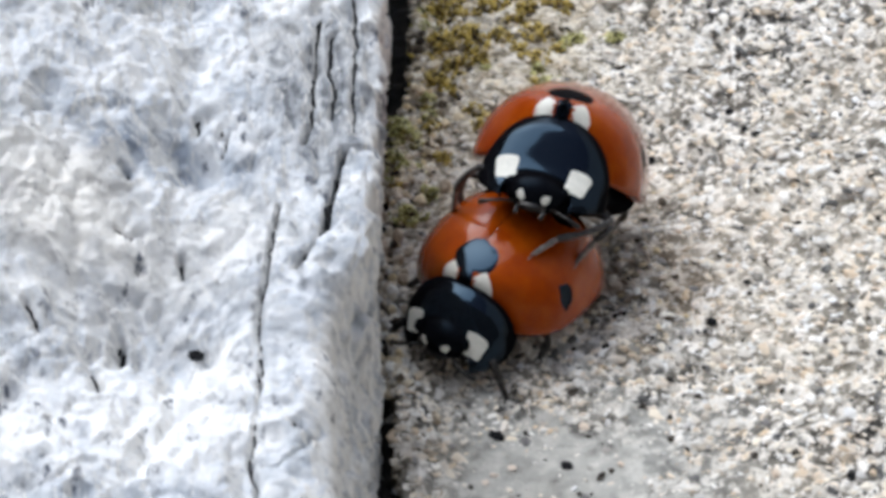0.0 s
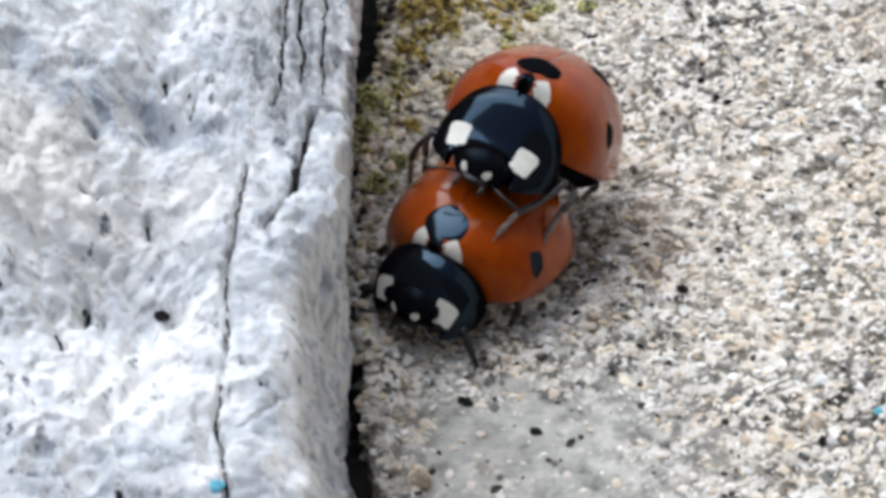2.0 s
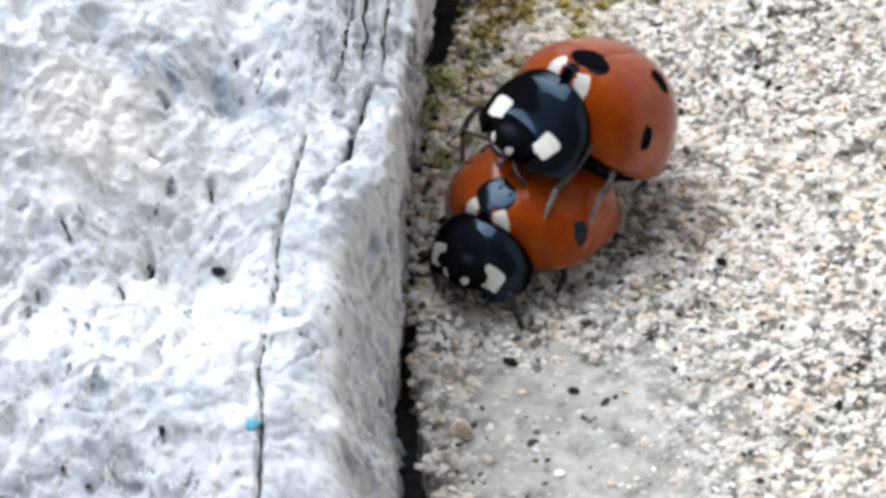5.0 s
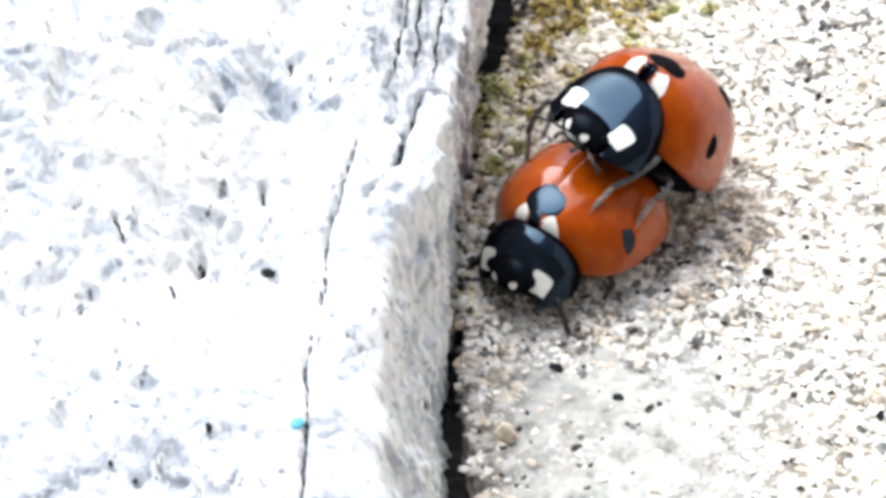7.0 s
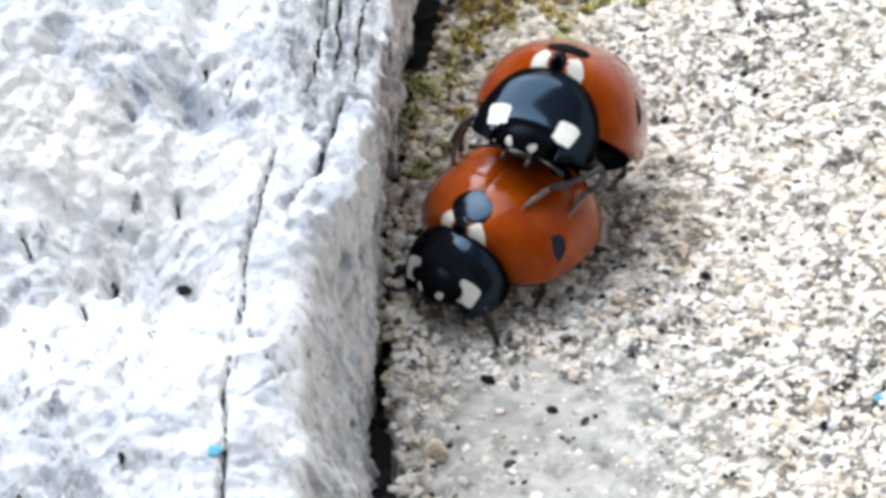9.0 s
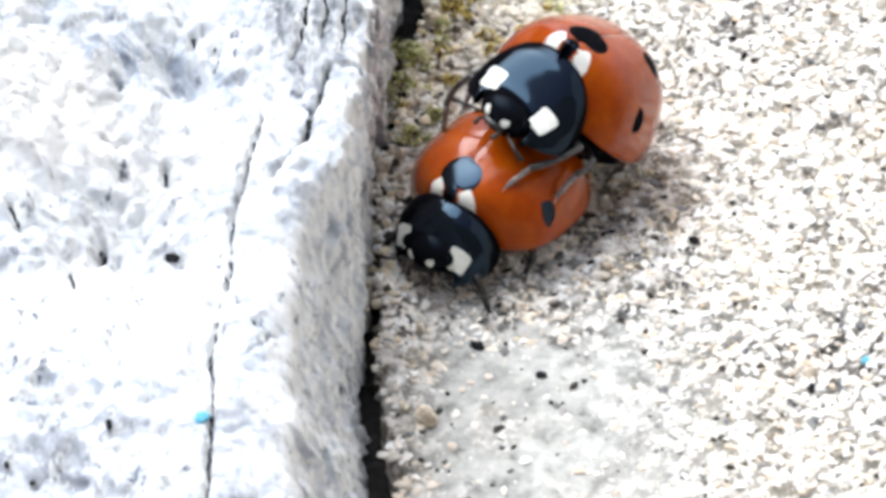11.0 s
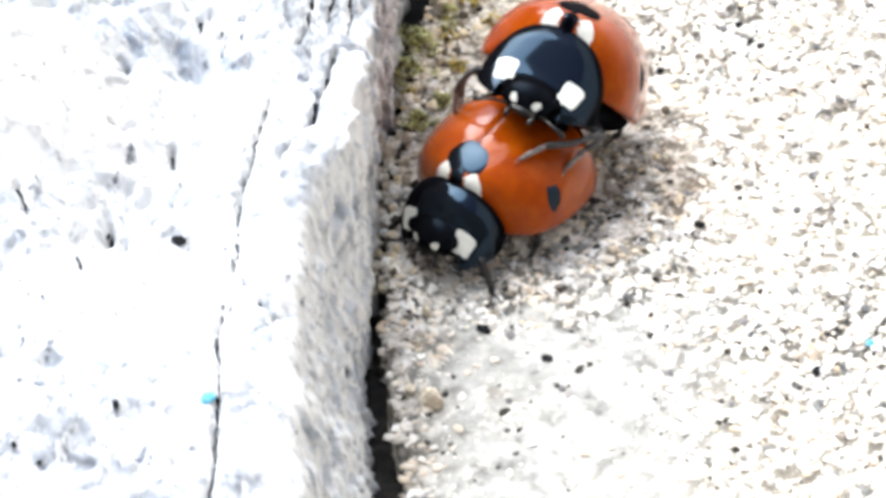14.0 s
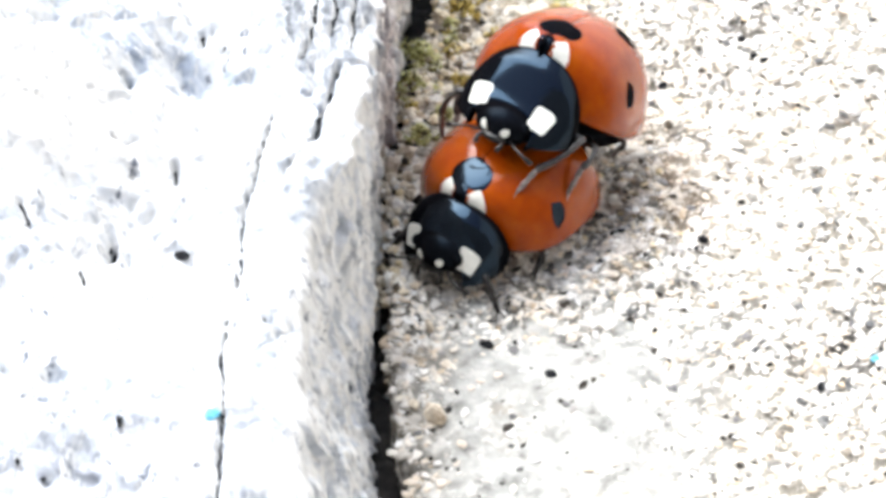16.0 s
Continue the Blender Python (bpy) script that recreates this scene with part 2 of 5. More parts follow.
def shell_material():
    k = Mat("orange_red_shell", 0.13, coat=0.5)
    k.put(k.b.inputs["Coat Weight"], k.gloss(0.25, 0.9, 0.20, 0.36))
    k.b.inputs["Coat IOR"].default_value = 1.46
    mid, fine = k.noise(0.7, 3), k.noise(16.0, 2)
    c = k.ramp(mid, [(0.3, (0.21, 0.025, 0.001)), (0.5, (0.28, 0.044, 0.001)), (0.7, (0.36, 0.070, 0.001))])
    k.color(k.mix(k.ramp(fine, [(0.35, (0.25, 0.25, 0.25)), (0.55, (0, 0, 0))]), c, (0.22, 0.02, 0.003)))
    k.b.inputs["Specular IOR Level"].default_value = 0.1
    k.b.inputs["Specular Tint"].default_value = (1.0, 0.40, 0.16, 1)
    k.put(k.b.inputs["Coat Roughness"], k.ramp(mid, [(0.3, (0.07, 0.07, 0.07)), (0.7, (0.11, 0.11, 0.11))]))
    return k.bump(fine, 0.005).m


def plain_material(name, dark, light, per_mm, rough, coat=0.0, relief=0.01):
    k = Mat(name, rough, coat=coat)
    n = k.noise(per_mm, 3)
    k.b.inputs["Specular IOR Level"].default_value = 0.3 if coat else 0.5
    return k.color(k.ramp(n, [(0.35, dark), (0.65, light)])).bump(n, relief).m


STONE = stone_material()
CONCRETE = concrete_material()
GRAIN_ONE = grain_material("sand_grain_large", True)
GRAIN_MANY = grain_material("sand_grain_fine", False)
SHELL = shell_material()
def black_material(name, shine, rough):
    k = Mat(name, rough)
    n = k.noise(14.0, 3)
    k.put(k.b.inputs["Specular IOR Level"], k.gloss(shine, 0.01 * shine, 0.2, 0.4))
    # the sky's blue in the sheen is put into the tint
    k.b.inputs["Specular Tint"].default_value = (0.42, 0.68, 1.0, 1)
    return k.color(k.ramp(n, [(0.35, (0.002, 0.002, 0.003)), (0.65, (0.005, 0.005, 0.006))])).bump(n, 0.001).m


BLACK = black_material("glossy_black_cuticle", 0.38, 0.07)
HEAD = black_material("glossy_black_head", 0.06, 0.3)
SPOT = black_material("black_spot", 0.42, 0.12)
WHITE = plain_material("cream_white_patch", (0.66, 0.65, 0.58), (0.78, 0.76, 0.69), 7.0, 0.55, 0.0, 0.005)
LEG = plain_material("dark_brown_leg", (0.006, 0.005, 0.005), (0.022, 0.018, 0.015), 8.0, 0.3, 0.1, 0.006)
UNDER = black_material("dull_black_underside", 0.05, 0.7)
SHIN = plain_material("dark_grey_shin", (0.02, 0.018, 0.017), (0.09, 0.08, 0.075), 8.0, 0.3, 0.2, 0.006)
TARSUS = plain_material("grey_brown_foot", (0.10, 0.085, 0.078), (0.30, 0.26, 0.235), 9.0, 0.45, 0.0, 0.006)
def moss_material(name, stops):
    """Small leaves, some of them dead and brown or pale, mottled along their length."""
    k = Mat(name, 0.85)
    leaf = k.ramp(k.node("ShaderNodeNewGeometry").outputs["Random Per Island"], stops)
    n = k.noise(5.0, 3)
    return k.color(k.mix(k.ramp(n, [(0.35, (0.35, 0.35, 0.35)), (0.55, (0, 0, 0))]), leaf, (0.05, 0.04, 0.015))).bump(n, 0.02).m


MOSS_GREEN = moss_material("yellow_green_moss", [(0.0, (0.03, 0.025, 0.012)), (0.16, (0.20, 0.19, 0.05)), (0.42, (0.54, 0.52, 0.20)), (0.8, (0.76, 0.73, 0.38)), (0.95, (0.60, 0.56, 0.46))])
MOSS_YELLOW = moss_material("mustard_lichen", [(0.0, (0.03, 0.02, 0.010)), (0.2, (0.16, 0.11, 0.03)), (0.45, (0.50, 0.37, 0.08)), (0.8, (0.74, 0.57, 0.15)), (0.95, (0.62, 0.56, 0.46))])
PIT_DARK = plain_material("pit_dark", (0.012, 0.010, 0.008), (0.05, 0.04, 0.03), 4.0, 0.95, 0.0, 0.03)
CRUMB = plain_material("beige_crumb", (0.38, 0.29, 0.20), (0.80, 0.72, 0.58), 3.0, 0.85, 0.0, 0.03)
BLUE = plain_material("blue_paint_fleck", (0.08, 0.33, 0.45), (0.16, 0.46, 0.58), 4.0, 0.6, 0.0, 0.01)
# black for mineral grains and for shade put into cracks and pits
PORE = plain_material("black_mineral_and_shade", (0.006, 0.006, 0.007), (0.02, 0.02, 0.022), 6.0, 0.6, 0.0, 0.01)


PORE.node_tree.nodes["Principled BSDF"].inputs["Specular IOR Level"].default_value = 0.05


# ---- mesh helpers; all shapes are given in millimetres ----
def mesh_of(name, verts, faces, material, smooth=True):
    me = bpy.data.meshes.new(name)
    me.from_pydata([tuple(v) for v in np.asarray(verts, float) * MM], [], faces)
    me.materials.append(material)
    if smooth:
        me.polygons.foreach_set("use_smooth", [True] * len(me.polygons))
    me.update()
    return me


def part(name, data, parent, label=""):
    ob = new(name, data)
    ob.parent = parent
    return tagged(ob, label)


def grid_faces(n, m, offset=0):
    """Quads of an n by m grid of points, row after row."""
    i = np.arange(n - 1)[:, None] * m + np.arange(m - 1)[None, :] + offset
    return np.stack([i, i + 1, i + m + 1, i + m], -1).reshape(-1, 4).tolist()


def interp(x, xs, ys):
    return np.interp(x, xs, ys)


def value_noise(seed):
    """A smooth random field of two variables, from a table of random numbers."""
    table = np.random.RandomState(seed).rand(256, 256)

    def field(x, y):
        xi, yi = np.floor(x).astype(int), np.floor(y).astype(int)
        fx, fy = x - xi, y - yi
        fx, fy = fx * fx * (3 - 2 * fx), fy * fy * (3 - 2 * fy)
        a, b = table[xi % 256, yi % 256], table[(xi + 1) % 256, yi % 256]
        c, d = table[xi % 256, (yi + 1) % 256], table[(xi + 1) % 256, (yi + 1) % 256]
        return (a * (1 - fx) + b * fx) * (1 - fy) + (c * (1 - fx) + d * fx) * fy - 0.5

    return field


FIELDS = [value_noise(s) for s in range(8)]


def rough_sum(x, y, base, octaves, first=0, fall=0.5):
    total, amp = 0.0, 1.0
    for k in range(octaves):
        f = base * 2**k
        c, s = math.cos(1.1 * k + 0.4), math.sin(1.1 * k + 0.4)
        total = total + amp * FIELDS[(first + k) % 8]((x * c - y * s) * f + 17.3 * k, (x * s + y * c) * f + 5.1 * k)
        amp *= fall
    return total


def facets(x, y, size, seed):
    """Broken crystal faces: each cell of a random mosaic is a small tilted plane."""
    r = np.random.RandomState(seed).rand(5, 128, 128)
    u, v = x / size, y / size
    iu, iv = np.floor(u).astype(int), np.floor(v).astype(int)
    best, out = np.full(np.shape(u), 1e9), np.zeros(np.shape(u))
    for du in (-1, 0, 1):
        for dv in (-1, 0, 1):
            a, b = (iu + du) % 128, (iv + dv) % 128
            ox, oy = u - (iu + du + r[0][a, b]), v - (iv + dv + r[1][a, b])
            d = ox * ox + oy * oy
            h = r[2][a, b] - 0.5 + (r[3][a, b] - 0.5) * 1.6 * ox + (r[4][a, b] - 0.5) * 1.6 * oy
            out = np.where(d < best, h, out)
            best = np.minimum(best, d)
    return out


def lumps(x, y, size, seed, share=1.0):
    """Rounded crystals side by side; with a small share, single round hollows or bumps."""
    r = np.random.RandomState(seed).rand(4, 128, 128)
    u, v = x / size, y / size
    iu, iv = np.floor(u).astype(int), np.floor(v).astype(int)
    out = np.zeros(np.shape(u))
    for du in (-1, 0, 1):
        for dv in (-1, 0, 1):
            a, b = (iu + du) % 128, (iv + dv) % 128
            ox, oy = u - (iu + du + r[0][a, b]), v - (iv + dv + r[1][a, b])
            h = np.clip(1 - (ox * ox + oy * oy) / (0.35 + 0.6 * r[2][a, b]), 0, 1) * (0.5 + 0.5 * r[2][a, b])
            out = np.maximum(out, np.where(r[3][a, b] < share, h, 0))
    return out


def spread(fine, low, high, growth=1.35):
    """Coordinates that carry on from a fine stretch outwards in growing steps."""
    fine = list(fine)
    step = fine[1] - fine[0]
    left, right, s = [], [], step
    x = fine[0]
    while x > low:
        s *= growth
        x -= s
        left.append(x)
    x, s = fine[-1], step
    while x < high:
        s *= growth
        x += s
        right.append(x)
    return np.array(left[::-1] + fine + right)


# ---- ground: the sandy concrete, with a narrow joint along the stone ----
Y_WALL = [-30, -15.6, -10.5, -8, -5, 3, 5.5, 20]
X_WALL_FOOT = [-0.7, -1.40, -2.40, -2.6, -2.95, -2.85, -2.84, -2.8]
JOINT = [0.30, 0.28, 0.45, 0.60, 0.50, 0.8, 1.3, 1.35]


def ground_base(x, y):
    r = np.maximum(0.0, x - 3.0)
    slope = 0.045 * r**2 / (1 + 0.03 * r)
    slope = np.minimum(slope, 4.5 + 0.02 * np.minimum(r, 400))
    return slope + 0.35 * np.exp(-(((x + 2.2) / 1.2) ** 2)) * np.exp(-((np.minimum(np.abs(y + 5), 60) / 40) ** 2))


def film_at(x, y):
    """Where a smooth cement film covers the sand, from 0 to 1."""
    edge = -8.5 + 4.0 * rough_sum(x, y, 0.4, 3, 5)
    return np.clip((edge - y) / 1.6, 0, 1) * np.clip((x + 1.0 + rough_sum(x, y, 0.6, 2, 2)) / 1.2, 0, 1) * np.clip((8.0 - x + 2 * rough_sum(x, y, 0.6, 2, 1)) / 4, 0, 1)


def ground_height(x, y):
    x, y = np.asarray(x, float), np.asarray(y, float)
    near = np.exp(-np.maximum(0, np.hypot(x - 4, y + 6) - 30) / 20)
    smooth_film = film_at(x, y)
    h = ground_base(x, y) + near * (0.30 * rough_sum(x, y, 0.22, 3, 0) + (0.42 - 0.28 * smooth_film) * rough_sum(x, y, 1.1, 4, 3, 0.62))
    lip = interp(y, Y_WALL, X_WALL_FOOT) + interp(y, Y_WALL, JOINT) + 0.42 * rough_sum(y * 0 + 3.3, y, 1.5, 4, 1, 0.6)
    drop = np.clip((lip - x) / 0.16, 0, 1)
    return h * (1 - drop) + (-4.0) * drop - 0.12 * np.clip(1 - np.abs(x - lip - 0.05) / 0.2, 0, 1) * (1 - drop)


xs = spread(np.arange(-3.4, 15.0, 0.1), -30000, 30000)
ys = spread(np.arange(-24.0, 16.0, 0.1), -30000, 30000)
gx, gy = np.meshgrid(xs, ys, indexing="xy")
gz = ground_height(gx, gy)
ground = new("ground", mesh_of("ground", np.stack([gx, gy, gz], -1).reshape(-1, 3), grid_faces(len(ys), len(xs)), CONCRETE))
tagged(ground, "rough sandy concrete, pale grey and beige, weathered", "ground", kind="structure")

# ---- unseen plain walls, added behind the camera and beside it to block and bounce light ----
def box_mesh(name, low, high, material):
    v = [(x, y, z) for x in (low[0], high[0]) for y in (low[1], high[1]) for z in (low[2], high[2])]
    f = [[0, 1, 3, 2], [4, 6, 7, 5], [0, 4, 5, 1], [2, 3, 7, 6], [0, 2, 6, 4], [1, 5, 7, 3]]
    return mesh_of(name, v, f, material, False)


BLOCKER_GREY = plain_material("blocker_grey", (0.11, 0.105, 0.10), (0.17, 0.165, 0.16), 0.02, 0.9, 0.0, 0.5)
BOUNCE_PALE = plain_material("bounce_pale", (0.58, 0.57, 0.55), (0.72, 0.71, 0.69), 0.02, 0.9, 0.0, 0.5)
# the south one stands in for the dark figure behind the camera
blocker_south = tagged(new("blocker_south", box_mesh("blocker_south", (-95, -110, -10), (180, -88, 175), BLOCKER_GREY)), "unseen dark grey wall added to block sky light", "wall", kind="structure")
blocker_west = tagged(new("blocker_west", box_mesh("blocker_west", (-1050, -250, -10), (-900, 2500, 900), BLOCKER_GREY)), "unseen dark grey wall added to block sky light", "wall", kind="structure")
bounce_wall_east = tagged(new("bounce_wall_east", box_mesh("bounce_wall_east", (300, -800, -10), (450, 2500, 600), BOUNCE_PALE)), "unseen pale wall added to block sky and bounce light", "wall", kind="structure")

# ---- the stone block: a split granite edge with cracks, a flake and a broken side ----
Y_EDGE = [-30, -21, -18.5, -15, -12, -11, -10, -6, -5.6, 3, 20]
X_EDGE = [-2.3, -2.5, -2.9, -3.35, -3.35, -3.2, -2.78, -2.36, -2.38, -2.22, -2.2]
CRACK_LONG = [(-4.9, -7.7), (-4.96, -8.96), (-5.07, -10.41), (-5.19, -11.47), (-5.03, -13.11), (-5.07, -14.74), (-5.18, -16.23), (-4.95, -17.45), (-4.78, -18.62), (-4.6, -21.5), (-4.5, -26)]
CRACK_FLAKE = [(-2.5, -5.75), (-3.22, -5.9), (-3.42, -6.67), (-3.58, -7.54), (-3.67, -8.61), (-4.03, -9.4), (-4.3, -10.1)]
CRACK_FORK = [(-5.18, -16.23), (-4.5, -16.6), (-3.9, -15.9), (-3.6, -15.2)]
CRACK_SHORT = [(-8.83, -9.22), (-8.5, -9.35), (-8.2, -9.2)]
CRACK_STRIP = [(-4.0, -0.5), (-4.15, -2.5), (-4.05, -4.2), (-4.3, -5.6)]
CRACK_EDGE = [(-3.05, 4.0), (-3.15, 1.0), (-3.0, -1.5), (-3.1, -3.6), (-2.95, -5.2)]
CRACK_UPPER = [(-3.6, -1.2), (-3.75, -2.6), (-3.5, -3.6), (-3.65, -4.6)]
# short dark hollows and splits, as lines with half a width
STREAKS = [
    ([(-10.64, -12.17), (-10.5, -12.42), (-10.34, -12.75)], 0.075),
    ([(-8.55, -11.95), (-8.51, -12.32), (-8.45, -12.68)], 0.085),
    ([(-9.16, -13.31), (-8.95, -13.71), (-8.72, -14.26)], 0.075),
    ([(-6.29, -5.1), (-6.31, -5.55), (-6.35, -5.93)], 0.05),
    ([(-5.78, -2.96), (-5.55, -3.01), (-5.26, -2.92)], 0.05),
    ([(-7.42, -0.79), (-7.11, -0.87), (-6.81, -0.84)], 0.035),
    ([(-4.21, -15.35), (-4.08, -15.45), (-3.92, -15.5)], 0.045),
    ([(-8.11, -12.15), (-8.16, -12.62), (-8.03, -13.01)], 0.035),
    ([(-8.48, -1.31), (-8.3, -1.21), (-8.18, -1.01)], 0.06),
    ([(-8.79, -7.0), (-8.67, -7.19), (-8.76, -7.53)], 0.1),
    ([(-11.08, -6.45), (-10.95, -6.1), (-10.81, -5.81)], 0.1),
    ([(-7.18, -4.53), (-7.12, -4.8), (-7.14, -4.98)], 0.07),
    ([(-7.24, -9.49), (-7.2, -9.72), (-7.15, -9.87)], 0.055),
]
PITS = [(-8.67, -6.97, 0.42), (-6.44, -5.11, 0.16), (-7.13, -4.54, 0.15), (-7.23, -9.58, 0.14), (-8.6, -12.05, 0.16), (-9.04, -13.33, 0.2), (-8.78, -14.0, 0.18),
        (-7.55, -16.1, 0.2), (-10.72, -5.86, 0.3), (-6.9, -6.3, 0.5), (-7.6, -6.1, 0.5), (-5.6, -6.2, 0.2)]


def line_distance(x, y, line):
    best = np.full(np.shape(x), 1e9)
    for (ax, ay), (bx, by) in zip(line, line[1:]):
        dx, dy = bx - ax, by - ay
        u = np.clip(((x - ax) * dx + (y - ay) * dy) / (dx * dx + dy * dy), 0, 1)
        best = np.minimum(best, np.hypot(x - ax - u * dx, y - ay - u * dy))
    return best


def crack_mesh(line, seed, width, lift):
    """A crack's shade as a black shape: a thin uneven strand with gaps."""
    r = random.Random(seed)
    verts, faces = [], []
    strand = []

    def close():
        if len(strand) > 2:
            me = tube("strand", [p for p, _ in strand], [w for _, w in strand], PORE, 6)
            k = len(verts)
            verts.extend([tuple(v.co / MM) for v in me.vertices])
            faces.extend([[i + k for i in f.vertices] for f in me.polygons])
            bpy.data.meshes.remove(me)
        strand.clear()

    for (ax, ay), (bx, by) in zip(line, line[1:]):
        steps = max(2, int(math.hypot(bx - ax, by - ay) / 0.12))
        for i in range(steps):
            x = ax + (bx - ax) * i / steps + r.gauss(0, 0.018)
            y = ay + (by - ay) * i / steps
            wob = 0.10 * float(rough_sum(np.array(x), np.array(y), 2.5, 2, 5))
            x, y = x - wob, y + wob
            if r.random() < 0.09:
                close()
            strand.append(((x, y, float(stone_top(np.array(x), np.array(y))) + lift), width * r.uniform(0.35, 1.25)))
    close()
    return mesh_of("crack_shade", verts, faces, PORE)


def stone_top(x, y):
    r = np.maximum(0, -x - 7.5) * np.clip((y + 15) / 7, 0, 1)
    h = 6.46 - 1.1 * np.exp(-(((x + 7.6) / 2.3) ** 2) - ((y + 12) / 2.5) ** 2)
    h = h + 0.75 * r / (1 + 0.12 * r) + 0.05 * np.clip(-x - 7.5, 0, 9)
    wx, wy = x + 0.5 * rough_sum(x, y, 0.7, 2, 6), y + 0.5 * rough_sum(x, y, 0.7, 2, 3)
    h = h + 0.42 * rough_sum(x, y, 0.35, 2, 2) + 0.10 * facets(wx, wy, 1.6, 21) + 0.06 * facets(wx, wy, 0.7, 22) + 0.10 * rough_sum(x, y, 1.4, 3, 1)
    h = h + 0.26 * lumps(wx * 1.1, wy * 0.85, 1.15, 24) + 0.18 * lumps(wx * 1.2, wy * 0.85, 0.5, 25) + 0.10 * facets(wx * 1.4, wy * 0.8, 0.42, 27) + 0.05 * facets(wx, wy, 0.2, 28)
    h = h - 0.42 * lumps(wx * 1.6, wy * 0.8, 0.75, 26, 0.12)
    wob = 0.10 * rough_sum(x, y, 2.5, 2, 5)
    for line, width, depth in ((CRACK_LONG, 0.09, 0.6), (CRACK_FLAKE, 0.17, 1.2), (CRACK_FORK, 0.08, 0.5), (CRACK_SHORT, 0.05, 0.25), (CRACK_UPPER, 0.07, 0.5), (CRACK_EDGE, 0.07, 0.5), (CRACK_STRIP, 0.07, 0.5)):
        d = line_distance(x + wob, y - wob, line)
        h = h - depth * np.clip(1 - d / width, 0, 1) - 0.1 * depth * np.exp(-((d / (2.5 * width)) ** 2))
    for line, width in STREAKS:
        d = line_distance(x + wob, y - wob, line)
        h = h - 5.0 * width * np.exp(-((d / (1.3 * width)) ** 2))
    for px, py, pr in PITS:
        d = np.hypot(x - px + wob, (y - py) * 0.7 + wob) / pr
        h = h - min(0.55, pr * 1.6) * np.exp(-(d**2))
    flake = np.clip((x - interp(y, [-10.1, -9.4, -8.61, -7.54, -6.67, -5.9], [-4.3, -4.03, -3.67, -3.58, -3.42, -3.22])) / 0.12, 0, 1)
    flake = flake * np.clip((-5.85 - y) / 0.1, 0, 1) * np.clip((y + 11.5) / 1.5, 0, 1)
    return h + 0.3 * flake


BEVEL = [1.4, 1.0, 0.32, 0.24, 0.5, 0.55]
ys = spread(np.arange(-24.0, 12.0, 0.065), -260, 300)
side = np.concatenate([np.linspace(0, 1, 90), 1 + np.arange(1, 17) / 16 * 0.999])
tops = spread(np.arange(0.07, 15.5, 0.065), -0.0, 140)
tops = tops[tops > 0.05]
yy = np.repeat(ys[:, None], len(side) + len(tops), 1)
foot, edge = interp(ys, Y_WALL, X_WALL_FOOT)[:, None], interp(ys, Y_EDGE, X_EDGE)[:, None] + 0.10 * rough_sum(ys * 0 + 1.7, ys, 0.7, 3, 4)[:, None]
u = np.minimum(side, 1)[None, :]
x_side = foot + (edge - foot) * u**1.3 + 0 * ys[:, None]
top_edge = stone_top(edge - 0.5, ys[:, None])
for _ in range(25):
    top_edge[1:-1] = (top_edge[:-2] + 2 * top_edge[1:-1] + top_edge[2:]) / 4
z_side = -4.0 + (top_edge - 0.8 * interp(ys, [-12.5, -11, -10.2, -6.0, -5.6, -4.5], BEVEL)[:, None] + 4.0) * u
relief = 1.5 * (0.16 * facets(yy[:, : len(side)] * 0.7, z_side * 0.35, 0.6, 31) + 0.10 * facets(yy[:, : len(side)], z_side * 0.6, 0.3, 32) + 0.18 * rough_sum(yy[:, : len(side)] * 0.8, z_side * 0.45, 0.8, 3, 6) + 0.16 * rough_sum(yy[:, : len(side)] * 2.0, z_side * 0.8, 1.2, 3, 3))
x_side = x_side + relief * np.clip(np.minimum(u * 4, 1), 0, 1) * (1 - 0.45 * u**4) * (1 - np.sin(np.clip(side - 1, 0, 1) * (math.pi / 2)))[None, :]
turn = np.clip(side - 1, 0, 1)[None, :] * (math.pi / 2)
bevel = interp(ys, [-12.5, -11, -10.2, -6.0, -5.6, -4.5], BEVEL)[:, None]
x_side = x_side - bevel * (1 - np.cos(turn))
z_side = z_side + 0.8 * bevel * np.sin(turn)
z_side = z_side + np.sin(turn) ** 2 * (stone_top(x_side, yy[:, : len(side)]) - top_edge)
x_top = edge - bevel - tops[None, :]
z_top = stone_top(x_top, yy[:, len(side):])
blend = np.clip(tops[None, :] / (0.12 + 0.35 * bevel), 0, 1)
z_top = z_side[:, -1:] * (1 - blend) + z_top * blend
sx, sz = np.concatenate([x_side, x_top + (x_side[:, -1:] - edge + bevel) * (1 - np.clip(tops / 0.6, 0, 1))[None, :]], 1), np.concatenate([z_side, z_top], 1)
sx = np.concatenate([sx, sx[:, -1:]], 1)
sz = np.concatenate([sz, np.full((len(ys), 1), -4.0)], 1)
yy = np.repeat(ys[:, None], sx.shape[1], 1)
n, m = sx.shape
faces = grid_faces(n, m)
faces.append(list(range(m)))
faces.append(list(range((n - 1) * m, n * m))[::-1])
stone = new("stone_block", mesh_of("stone_block", np.stack([sx, yy, sz], -1).reshape(-1, 3), [f[::-1] for f in faces], STONE))
tagged(stone, "pale blue-grey granite block with cracks and a split edge", "stone", kind="structure")


# ---- the ladybirds ----
YC = -0.7
SHELL_SIZE = {}


def shell_width(y):
    k = np.where(y < YC, np.abs((y - YC) / SHELL_SIZE["rear"]) ** 2.3, np.abs((y - YC) / SHELL_SIZE["front"]) ** SHELL_SIZE["blunt"])
    return SHELL_SIZE["half"] * np.sqrt(np.clip(1 - k, 0, 1))


